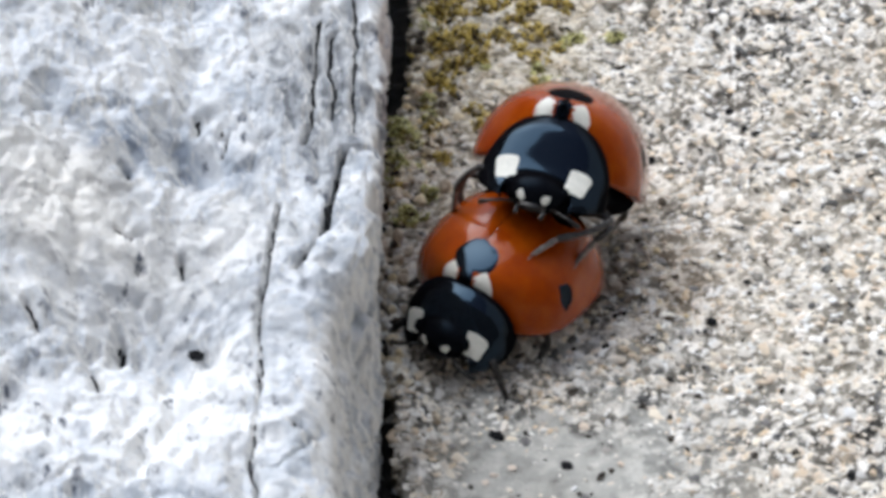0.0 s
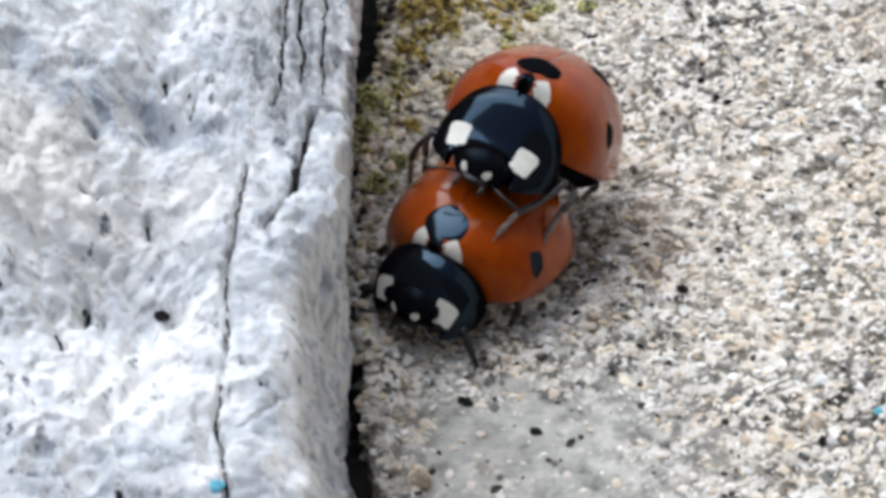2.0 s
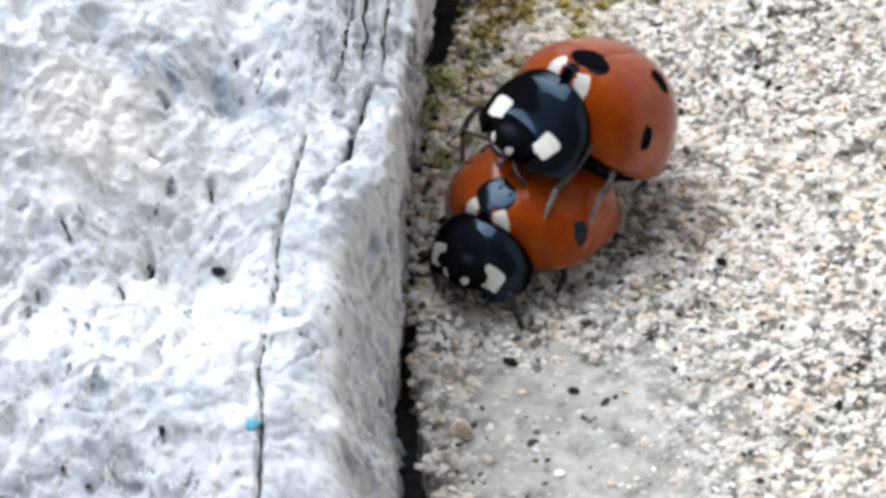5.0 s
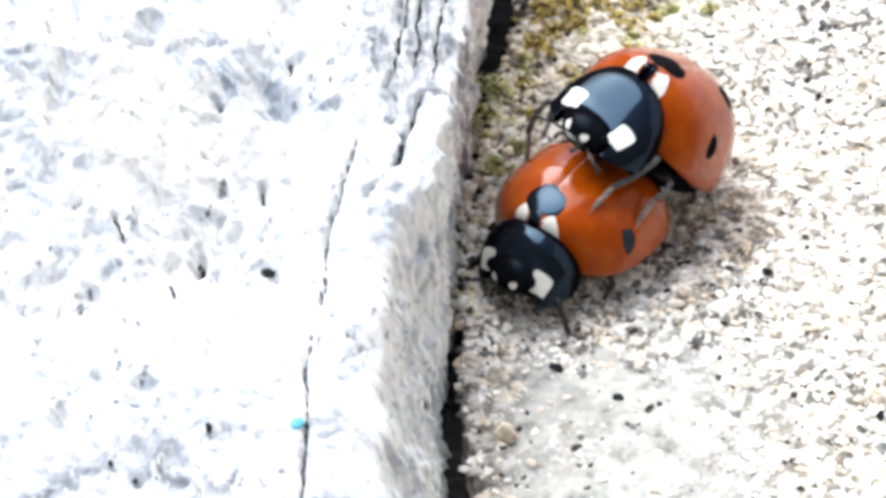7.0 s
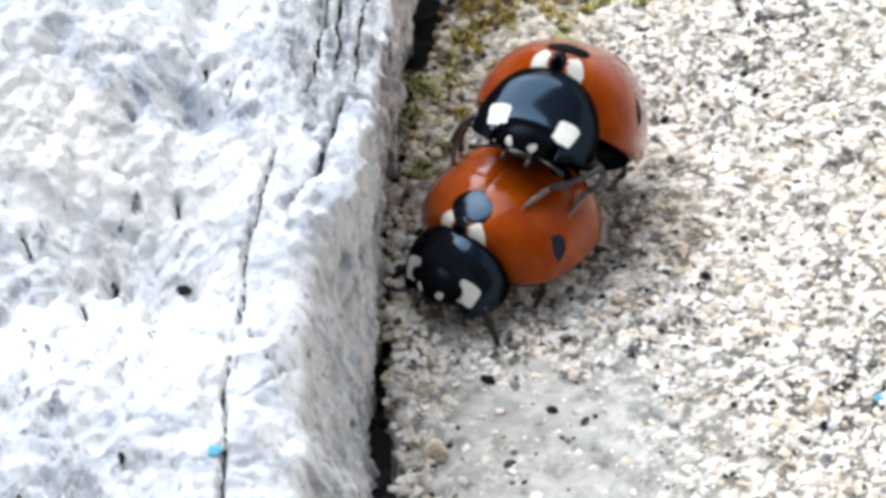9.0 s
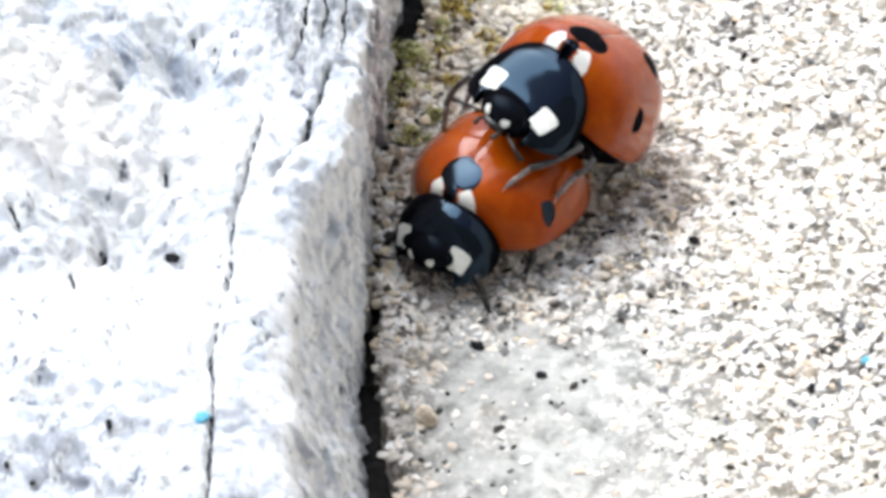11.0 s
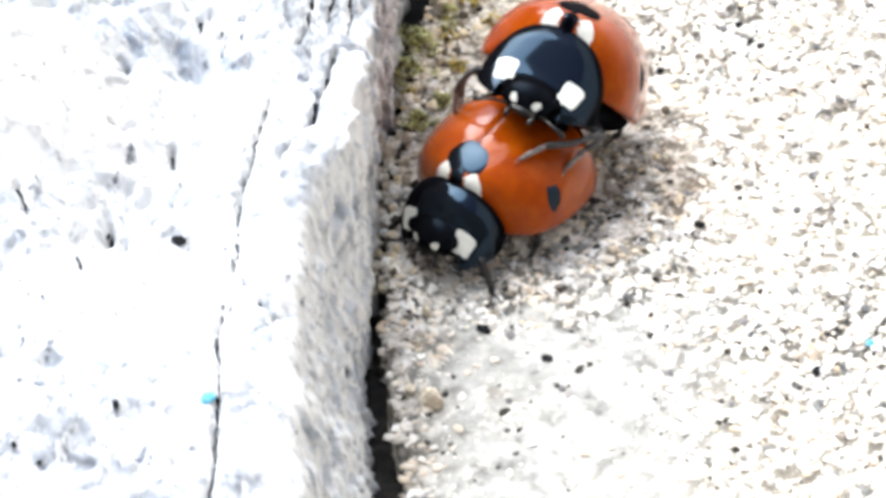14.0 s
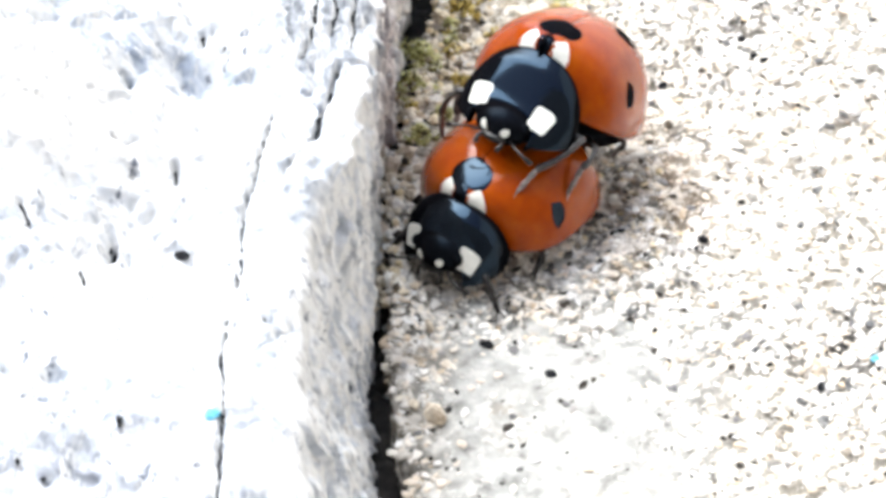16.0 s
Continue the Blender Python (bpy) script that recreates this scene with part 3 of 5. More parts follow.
def shell_spine(y):
    k = np.where(y < YC, np.abs((y - YC) / (SHELL_SIZE["rear"] + 0.06)) ** 2.3, np.abs((y - YC) / SHELL_SIZE["slope"]) ** 2.0)
    return SHELL_SIZE["rim"] + (SHELL_SIZE["crown"] - SHELL_SIZE["rim"]) * np.sqrt(np.clip(1 - k, 0, 1))


def shell_at(x, y):
    """The wing cases' surface over a place."""
    w = np.maximum(shell_width(y), 1e-3)
    rim = SHELL_SIZE["rim"] + SHELL_SIZE["lift"] * np.clip((y - YC) / SHELL_SIZE["front"], 0, 1) ** 1.2
    return np.stack([x, y, rim + (shell_spine(y) - rim) * np.sqrt(np.clip(1 - np.abs(x / w) ** 2.35, 0, 1))], -1)


def shell_point(y, a):
    """A point of the wing cases; a: from 0 at the seam to 90 degrees at the rim."""
    return shell_at(shell_width(y) * np.sin(a), y)


def neck_width(y):
    return SHELL_SIZE["wide"] * interp(y, [1.3, 1.7, 2.1, 2.5, 2.8, 3.0, 3.1], [1.55, 1.78, 1.82, 1.66, 1.40, 1.12, 0.95])


def neck_spine(y):
    return interp(y, [1.3, 1.55, 1.8, 2.15, 2.38, 2.6, 2.8, 3.0, 3.1], SHELL_SIZE["neck"])


def neck_rim(y):
    return interp(y, [1.3, 2.0, 3.1], [1.05, 0.85, 0.68])


def neck_at(x, y):
    s = np.clip(np.abs(x) / np.maximum(neck_width(y), 1e-3), 0, 1)
    return np.stack([x, y, neck_rim(y) + (neck_spine(y) - neck_rim(y)) * np.sqrt(np.clip(1 - s**2.3, 0, 1))], -1)


def neck_patch(cx, cy):
    """The neck shield's surface by lengths along it from a place."""
    a0 = math.asin(min(0.999, cx / float(neck_width(cy))))
    step = 0.01
    q = [neck_at(float(neck_width(cy)) * math.sin(a0 + d), cy) for d in (-step, step)]
    per = float(np.linalg.norm(q[1] - q[0])) / (2 * step)
    q = [neck_at(float(neck_width(cy + d)) * math.sin(a0), cy + d) for d in (-step, step)]
    per_y = float(np.linalg.norm(q[1] - q[0])) / (2 * step)

    def surface(u, v):
        y = cy + v / per_y
        return neck_at(neck_width(y) * np.sin(np.clip(a0 + u / per, -1.5, 1.5)), y)

    return surface


def smoothed(values, rounds):
    for _ in range(rounds):
        values = np.concatenate([values[:1], (values[:-2] + 2 * values[1:-1] + values[2:]) / 4, values[-1:]])
    return values


def patch(name, surface, cx, cy, outline, material, lift=0.006):
    """A thin raised patch that follows a surface; outline: radius by angle, in mm."""
    rings, segs = 7, 40
    ang = np.arange(segs) / segs * 2 * math.pi
    rad = outline(ang)
    verts, faces = [], []
    for k in range(rings + 1):
        r = rad * (k / rings)
        p = surface(cx + r * np.cos(ang), cy + r * np.sin(ang))
        q = surface(cx + r * np.cos(ang) + 0.02, cy + r * np.sin(ang))
        t = surface(cx + r * np.cos(ang), cy + r * np.sin(ang) + 0.02)
        nrm = np.cross(q - p, t - p)
        nrm /= np.linalg.norm(nrm, axis=-1, keepdims=True)
        verts.append(p + nrm * (lift if k < rings - 1 else (lift * 0.8 if k < rings else -0.006)))
    verts = np.concatenate(verts)
    for k in range(rings):
        for i in range(segs):
            j = (i + 1) % segs
            faces.append([k * segs + i, (k + 1) * segs + i, (k + 1) * segs + j, k * segs + j])
    return mesh_of(name, verts, faces, material)


def round_outline(r, stretch=1.0, seed=0):
    rnd = np.random.RandomState(seed).rand(4)
    return lambda a: r * (1 + 0.08 * np.sin(2 * a + 6 * rnd[0]) + 0.06 * np.sin(3 * a + 6 * rnd[1]) + 0.03 * np.sin(5 * a + 6 * rnd[2])) * np.sqrt(np.cos(a) ** 2 + (stretch * np.sin(a)) ** 2)


def wedge_outline(r, sign):
    """A triangle with its long side forward and its blunt end inward."""
    def f(a):
        u, v = np.cos(a) / 1.2 * sign, np.sin(a)
        return r / sum(np.maximum(0, u * nx + v * ny) ** 7 for nx, ny in ((0.1, 1.0), (-0.75, -0.55), (0.62, -0.78))) ** (1 / 7)
    return f


def square_outline(r, tilt, squeeze=1.0):
    """A quadrangle with rounded corners."""
    def f(a):
        b = a + tilt
        return r / (np.abs(np.cos(b)) ** 8 + np.abs(np.sin(b) / squeeze) ** 8) ** 0.125
    return f


def ellipsoid(name, centre, radii, material, tip=0.0, nu=24, nv=16):
    verts, faces = [], []
    for i in range(nv + 1):
        p = math.pi * i / nv
        for j in range(nu):
            a = 2 * math.pi * j / nu
            v = Vector((radii[0] * math.sin(p) * math.cos(a), radii[1] * math.sin(p) * math.sin(a), radii[2] * math.cos(p)))
            v.rotate(Euler((radians(tip), 0, 0)))
            verts.append((centre[0] + v.x, centre[1] + v.y, centre[2] + v.z))
    for i in range(nv):
        for j in range(nu):
            k = (j + 1) % nu
            faces.append([i * nu + j, (i + 1) * nu + j, (i + 1) * nu + k, i * nu + k])
    return mesh_of(name, verts, faces, material)


def tube(name, points, radii, material, sides=10):
    """A tube along points with a radius at each, rounded off at both ends."""
    pts = [Vector(p) for p in points]
    verts, faces, prev = [], [], None
    first = pts[0] + (pts[0] - pts[1]).normalized() * radii[0] * 0.6
    last = pts[-1] + (pts[-1] - pts[-2]).normalized() * radii[-1] * 0.6
    pts, radii = [first] + pts + [last], [radii[0] * 0.3] + list(radii) + [radii[-1] * 0.3]
    for i, p in enumerate(pts):
        d = (pts[min(i + 1, len(pts) - 1)] - pts[max(i - 1, 0)]).normalized()
        side = d.orthogonal().normalized() if prev is None else (prev - d * prev.dot(d)).normalized()
        prev = side
        up = d.cross(side)
        for k in range(sides):
            a = 2 * math.pi * k / sides
            verts.append(p + (side * math.cos(a) + up * math.sin(a)) * radii[i])
    for i in range(len(pts) - 1):
        for k in range(sides):
            j = (k + 1) % sides
            faces.append([i * sides + k, i * sides + j, (i + 1) * sides + j, (i + 1) * sides + k])
    faces.append(list(range(sides))[::-1])
    faces.append(list(range((len(pts) - 1) * sides, len(pts) * sides)))
    return mesh_of(name, verts, faces, material)


def between(a, b, t, sag=0.0):
    return tuple(a[i] + (b[i] - a[i]) * t + (sag if i == 2 else 0) for i in range(3))


def leg_meshes(hip, knee, ankle, toe, foot_skin):
    """A thigh, a shin and a foot with two claws."""
    def bowed(a, b, c, count, out):
        """Points from a to b, bowed away from c."""
        a, b, c = Vector(a), Vector(b), Vector(c)
        away = (a + b) / 2 - c
        away = away.normalized() * out if away.length > 0 else away
        return [a.lerp(b, i / count) + away * math.sin(math.pi * i / count) for i in range(count + 1)]

    stout = 1.25 if foot_skin is TARSUS else 1.45
    thigh = tube("thigh", bowed(hip, knee, ankle, 6, 0.08), [0.10, 0.14, 0.165, 0.165, 0.145, 0.115, 0.075], LEG)
    shin = tube("shin", bowed(knee, ankle, hip, 6, 0.10), [stout * r for r in (0.08, 0.075, 0.07, 0.07, 0.076, 0.084, 0.08)], SHIN if foot_skin is TARSUS else LEG)
    d = Vector(toe) - Vector(ankle)
    across = Vector((d.y, -d.x, 0.0)).normalized() * 0.09
    end = Vector(toe)
    foot = tube("foot", [ankle, between(ankle, toe, 0.3), between(ankle, toe, 0.45), between(ankle, toe, 0.7), toe], [stout * r for r in (0.055, 0.075, 0.055, 0.07, 0.045)], foot_skin, 8)
    claws = [tube("claw", [toe, end + d * 0.12 + across * s + Vector((0, 0, 0.02)), end + d * 0.22 + across * s * 1.2 - Vector((0, 0, 0.06))], [0.035, 0.028, 0.012], foot_skin, 6) for s in (-1, 1)]
    return thigh, shin, foot, claws


def ladybird(label, head_at, head_tip, legs, foot_skin, side_spot, mid_y, shield_y, **size):
    SHELL_SIZE.update(size)
    half, rear = size["half"], size["rear"]
    nose = min(1.80, YC + size["front"] - 0.004)
    bug = tagged(new("ladybird"), label, "beetle", "pair of ladybirds")
    # wing cases: two domed halves that meet in the seam
    t = np.linspace(0, 1, 46)
    tail = rear - YC
    y = -tail + (nose + tail) * (0.5 - 0.5 * np.cos(math.pi * (0.04 + 0.93 * t) / 0.97))
    y = np.clip(y, -tail + 0.003, nose)
    a = np.linspace(0.004, math.pi / 2, 30)
    for sign, name in ((1, "right_wing_case"), (-1, "left_wing_case")):
        p = shell_point(y[:, None] + 0 * a[None, :], a[None, :] + 0 * y[:, None])
        rim1 = p[:, -1:, :] * 1.0
        rim1[..., 0] *= 0.97
        rim1[..., 2] -= 0.10
        rim2 = p[:, -1:, :] * 1.0
        rim2[..., 0] *= 0.84
        rim2[..., 2] -= 0.08
        p = np.concatenate([p, rim1, rim2], 1)
        p[..., 0] *= sign
        p[..., 2] -= 0.035 * np.exp(-((np.abs(p[..., 0]) / 0.035) ** 2))
        n, m = p.shape[:2]
        faces = grid_faces(n, m)
        if sign > 0:
            faces = [f[::-1] for f in faces]
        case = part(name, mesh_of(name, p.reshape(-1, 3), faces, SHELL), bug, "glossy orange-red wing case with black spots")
        part("spot", patch("spot", shell_at, sign * side_spot[0], side_spot[1], lambda a: 1 / np.sqrt((np.cos(a) / 0.155) ** 2 + (np.sin(a) / 0.27) ** 2) * (1 + 0.09 * np.sin(3 * a + 1) + 0.06 * np.sin(4 * a)), SPOT), case, "black spot")
        for cx, cy, r, st in ((half * 0.45, mid_y, 0.36, 0.95), (half * 0.40, 0.15 - rear, 0.26, 0.9)):
            part("spot", patch("spot", shell_at, sign * cx, cy, round_outline(r, st, int(cx * 100) + sign), SPOT), case, "black spot")
        part("white_mark", patch("white_mark", shell_at, sign * 0.53, nose - 0.16, wedge_outline(0.152, sign), WHITE, 0.004), case, "cream-white mark")
    part("shield_spot", patch("shield_spot", shell_at, 0, shield_y, round_outline(0.63, 0.88, 5), SPOT, 0.008), bug, "black spot across the seam")
    part("scutellum", patch("scutellum", shell_at, 0, nose - 0.13, lambda a: 0.23 + 0.09 * np.sin(a), SPOT, 0.012), bug, "small black triangle")
    # black tube standing for the shadow gap and dark edge at the front
    edge = [tuple(q) for q in shell_point(nose + 0 * np.linspace(-1, 1, 41), np.linspace(-1.45, 1.45, 41))]
    part("front_gap_shade", tube("front_gap_shade", edge, [0.05] * 41, UNDER, 8), bug, "narrow black strip for the shadowed gap and dark edge before the wing cases")
    # neck shield
    y = np.linspace(1.35, 3.1, 36)
    a = np.linspace(-math.pi / 2, math.pi / 2, 49)
    wid, spn, rim = (smoothed(f(y), 6)[:, None] for f in (neck_width, neck_spine, neck_rim))
    s = np.sin(a)[None, :]
    xx = wid * s
    t = ((y - 1.35) / (3.1 - 1.35))[:, None]
    reach = 2.74 + 0.36 * np.clip((np.abs(xx) - 0.35) / 0.6, 0, 1) ** 1.5
    yn = 1.35 + (reach - 1.35) * t
    wid, spn, rim = neck_width(yn), neck_spine(yn), neck_rim(yn)
    p = np.stack([wid * s, yn, rim + (spn - rim) * np.sqrt(np.clip(1 - np.abs(s) ** 2.3, 0, 1))], -1)
    for _ in range(3):
        p[1:-1] = (p[:-2] + 2 * p[1:-1] + p[2:]) / 4
    low = p[-1:, :, :] * 1.0
    low[..., 1] -= 0.03
    low[..., 2] = low[..., 2] - 0.12
    back = low * 1.0
    back[..., 1] -= 0.4
    p = np.concatenate([p, low, back], 0)
    shield = part("neck_shield", mesh_of("neck_shield", p.reshape(-1, 3), [f[::-1] for f in grid_faces(*p.shape[:2])], BLACK), bug, "glossy black neck shield")
    for sign in (1, -1):
        part("white_patch", patch("white_patch", neck_patch(sign * 1.01, 2.68), 0, 0, square_outline(0.33, 0.25 * sign, 1.05), WHITE), shield, "cream-white corner patch")
    # head
    hx, hy, hz = head_at
    head = part("head", ellipsoid("head", (hx, hy, hz), (0.86, 0.58, 0.56), HEAD, head_tip), bug, "black head")

    def face_at(x, z):
        tilt = radians(head_tip)
        q = np.sqrt(np.clip(1 - (x / 0.86) ** 2 - (z / 0.56) ** 2, 0, 1)) * 0.58
        return np.stack([hx + x, hy + q * math.cos(tilt) - z * math.sin(tilt), hz + q * math.sin(tilt) + z * math.cos(tilt)], -1)

    for sign in (1, -1):
        m = patch("brow_spot", lambda x, z: face_at(x, z), sign * 0.34, 0.16, round_outline(0.115, 1.1, 3 + sign), WHITE, -0.01)
        m.flip_normals()
        part("brow_spot", m, head, "white spot")
        part("eye", ellipsoid("eye", (hx + sign * 0.74, hy + 0.16, hz + 0.12), (0.13, 0.18, 0.20), HEAD, head_tip, 16, 10), head)
        f0 = face_at(np.array(sign * 0.5), np.array(-0.12))
        f0 = Vector(f0)
        pts = [f0, f0 + Vector((sign * 0.30, 0.22, -0.02)), f0 + Vector((sign * 0.62, 0.28, -0.12)), f0 + Vector((sign * 0.86, 0.22, -0.22))]
        part("antenna", tube("antenna", pts, [0.045, 0.038, 0.05, 0.085], LEG, 8), head, "short dark clubbed feeler")
        part("palp", tube("palp", [(hx + sign * 0.25, hy + 0.42, hz - 0.32), (hx + sign * 0.38, hy + 0.60, hz - 0.42), (hx + sign * 0.34, hy + 0.72, hz - 0.56)], [0.05, 0.05, 0.08], LEG, 8), head)
    part("lip", ellipsoid("lip", (hx, hy + 0.36, hz - 0.30), (0.42, 0.24, 0.14), LEG, head_tip), head)
    part("abdomen", ellipsoid("abdomen", (0, -0.66, 0.92), (half - 0.24, rear - 0.1, 0.80), UNDER), bug, "black underside")
    part("thorax", ellipsoid("thorax", (0, 1.7, 1.0), (1.5, 1.25, 0.6), UNDER), bug)
    made = []
    for hip, knee, ankle, toe in legs:
        rel = [tuple(np.subtract(q, hip)) for q in (hip, knee, ankle, toe)]
        thigh, shin, foot, claws = leg_meshes(*rel, foot_skin)
        leg = part("leg", thigh, bug, "dark jointed leg")
        leg.location = Vector(hip) * MM
        part("shin", shin, leg)
        part("foot", foot, leg, "grey-brown foot" if foot_skin is TARSUS else "")
        for c in claws:
            part("claw", c, leg)
        made.append((leg, rel))
    return bug, made


# hip, knee, ankle and toe of each leg, in the beetle's own space
LOWER_LEGS = [((0.75, 1.9, 0.75), (1.5, 2.4, 0.9), (1.75, 2.7, 0.5), (1.9, 3.05, 0.3)), ((1.0, 0.4, 0.7), (2.2, 0.7, 0.8), (2.45, 0.95, 0.4), (2.5, 1.3, 0.2)), ((1.0, -1.0, 0.7), (2.0, -1.5, 0.7), (2.2, -1.9, 0.3), (2.2, -2.3, 0.05)),
              ((-0.75, 1.9, 0.75), (-1.42, 2.5, 0.95), (-1.75, 2.66, 0.55), (-2.12, 2.88, 0.22)), ((-1.0, 0.4, 0.7), (-1.9, 0.6, 0.75), (-2.0, 0.8, 0.4), (-2.0, 1.1, 0.2)), ((-1.0, -1.0, 0.7), (-2.0, -1.4, 0.7), (-2.1, -1.7, 0.3), (-2.1, -2.0, 0.1))]
UPPER_LEGS = [((0.75, 1.9, 0.75), (1.80, 2.35, 1.0), (2.2, 1.95, -0.1), (2.1, 1.55, -0.85)), ((1.0, 0.6, 0.75), (2.3, 0.9, 0.7), (2.3, 0.8, -0.1), (2.2, 0.8, -0.6)), ((1.0, -1.0, 0.75), (1.9, -1.4, 0.6), (1.8, -1.7, 0.2), (1.6, -1.9, -0.2)),
              ((-0.75, 1.9, 0.75), (-2.05, 1.95, 1.0), (-1.15, 2.50, -0.10), (-0.82, 2.66, -0.78)), ((-1.0, 0.6, 0.75), (-2.15, 1.15, 0.7), (-2.05, 1.55, 0.15), (-1.9, 1.74, -0.60)), ((-1.0, -1.0, 0.75), (-1.9, -1.4, 0.6), (-1.8, -1.7, 0.2), (-1.6, -1.9, -0.2))]
lower_bug, lower_legs = ladybird("orange-red seven-spotted ladybird standing on concrete beside the stone", (0, 2.615, 1.30), -12, LOWER_LEGS, LEG, (2.27, 0.18), -1.5, 1.04,
                                 half=2.52, rear=2.185, front=2.365, blunt=3.74, slope=3.45, rim=1.017, crown=3.27, lift=0.15, wide=0.91, neck=[2.20, 2.42, 2.50, 2.38, 2.16, 1.80, 1.45, 1.20, 1.05])
upper_bug, upper_legs = ladybird("orange-red seven-spotted ladybird mounted on another ladybird's back", (0, 2.77, 0.946), -28, UPPER_LEGS, TARSUS, (2.20, 0.0), -1.05, 0.98,
                                 half=2.47, rear=2.277, front=2.5, blunt=3.4, slope=4.757, rim=0.986, crown=3.74, lift=0.7, wide=1.0, neck=[2.62, 2.88, 2.98, 2.68, 2.20, 1.70, 1.38, 1.14, 1.00])


# black strands that stand for shade in the cracks and hollows
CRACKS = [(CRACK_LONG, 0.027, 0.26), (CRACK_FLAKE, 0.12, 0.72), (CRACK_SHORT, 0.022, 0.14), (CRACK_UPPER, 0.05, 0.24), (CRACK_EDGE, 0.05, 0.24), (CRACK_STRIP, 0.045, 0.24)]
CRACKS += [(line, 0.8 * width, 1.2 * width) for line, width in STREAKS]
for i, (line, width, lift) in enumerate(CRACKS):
    part("crack_shade", crack_mesh(line, 70 + i, width, lift), stone, "dark strand standing for the shade in a crack")


# ---- black sheet that paints the joint's deep shade along the stone's foot ----
def joint_shade_mesh():
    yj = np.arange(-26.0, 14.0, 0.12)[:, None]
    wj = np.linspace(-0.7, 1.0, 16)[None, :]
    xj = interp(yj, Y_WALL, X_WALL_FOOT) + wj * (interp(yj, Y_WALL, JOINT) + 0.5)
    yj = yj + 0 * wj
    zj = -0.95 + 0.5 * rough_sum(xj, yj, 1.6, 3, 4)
    return mesh_of("joint_shade", np.stack([xj, yj, zj], -1).reshape(-1, 3), grid_faces(*xj.shape), JOINT_BLACK)


JOINT_BLACK = plain_material("joint_black", (0.004, 0.003, 0.003), (0.016, 0.013, 0.010), 4.0, 0.95, 0.0, 0.05)
tagged(new("joint_shade", joint_shade_mesh()), "black sheet standing for the shade in the joint beside the stone", "soil", kind="stuff")


# ---- moss, lichen and crumbs in the joint ----
def clump_mesh(name, radius, height, count, seed, material):
    """A cushion of many small leaves on a low mound."""
    rnd = random.Random(seed)
    verts, faces = [], []
    for _ in range(count):
        a, r = rnd.uniform(0, 2 * math.pi), 1.35 * radius * rnd.random() ** 0.7
        r *= 0.95 + 0.28 * math.sin(2 * a + seed) + 0.22 * math.sin(5 * a + 2.3 * seed)
        c = Vector((r * math.cos(a), r * math.sin(a), height * max(0.1, 1 - (r / radius) ** 2) * rnd.uniform(0.4, 1.0)))
        d = Vector((rnd.gauss(0, 1), rnd.gauss(0, 1), rnd.uniform(0.1, 1.6))).normalized()
        s = d.orthogonal().normalized()
        s.rotate(Matrix.Rotation(rnd.uniform(0, 6.28), 3, d))
        t = d.cross(s)
        size, wide = rnd.uniform(0.09, 0.2), rnd.uniform(0.05, 0.1)
        k = len(verts)
        verts += [c - d * size, c + s * wide - d * size * 0.2, c + t * wide * 0.6, c - s * wide - d * size * 0.2, c - t * wide * 0.6, c + d * size]
        faces += [[k, k + 1, k + 2], [k, k + 2, k + 3], [k, k + 3, k + 4], [k, k + 4, k + 1], [k + 5, k + 2, k + 1], [k + 5, k + 3, k + 2], [k + 5, k + 4, k + 3], [k + 5, k + 1, k + 4]]
    return mesh_of(name, verts, faces, material)


CLUMPS = [(-2.05, 2.5, 0.55, 0.5, 0), (-1.75, 2.0, 0.4, 0.4, 0), (-2.15, 0.7, 0.5, 0.5, 0), (-0.75, 1.2, 0.35, 0.35, 1), (-1.1, -0.3, 0.4, 0.35, 0),
          (-0.95, 4.5, 0.45, 0.45, 1), (-0.85, 4.8, 0.45, 0.4, 1), (0.2, 6.9, 0.55, 0.4, 1), (-0.3, 5.9, 0.4, 0.35, 1), (0.7, 5.6, 0.3, 0.25, 0), (-0.75, 6.6, 0.55, 0.45, 1),
          (1.2, 7.2, 0.45, 0.3, 1), (2.4, 7.3, 0.4, 0.25, 1), (3.5, 7.0, 0.45, 0.25, 0), (4.8, 6.9, 0.4, 0.25, 0), (-0.6, 8.4, 0.7, 0.5, 1), (0.9, 9.0, 0.6, 0.4, 1), (-2.2, -7.2, 0.22, 0.3, 0),
          (-1.7, -1.4, 0.35, 0.4, 0), (-1.0, 3.2, 0.3, 0.3, 0), (0.3, 3.6, 0.25, 0.2, 1), (2.0, 8.6, 0.5, 0.3, 1)]
tuft = random.Random(77)
for _ in range(34):
    x, y = -1.2 + 4.7 * tuft.random() ** 1.5, tuft.uniform(2.6, 9.5)
    CLUMPS.append((x, y, tuft.uniform(0.12, 0.34), tuft.uniform(0.12, 0.3), int(tuft.random() < 0.7)))
for _ in range(5):
    x, y = tuft.uniform(-2.3, -0.4), tuft.uniform(-2.2, 2.6)
    CLUMPS.append((x, y, tuft.uniform(0.12, 0.3), tuft.uniform(0.12, 0.3), int(tuft.random() < 0.25)))
for i, (x, y, r, h, yellow) in enumerate(CLUMPS):
    ob = new("moss_clump", clump_mesh("moss_clump", r, h, int(430 * r * r + 26), 40 + i, MOSS_YELLOW if yellow else MOSS_GREEN))
    ob.location = Vector((x, y, float(ground_height(x, y)) - 0.03)) * MM
    tagged(ob, "mustard-yellow lichen tuft on the concrete" if yellow else "yellow-green moss cushion in the joint by the stone", "lichen" if yellow else "moss", "moss by the joint")


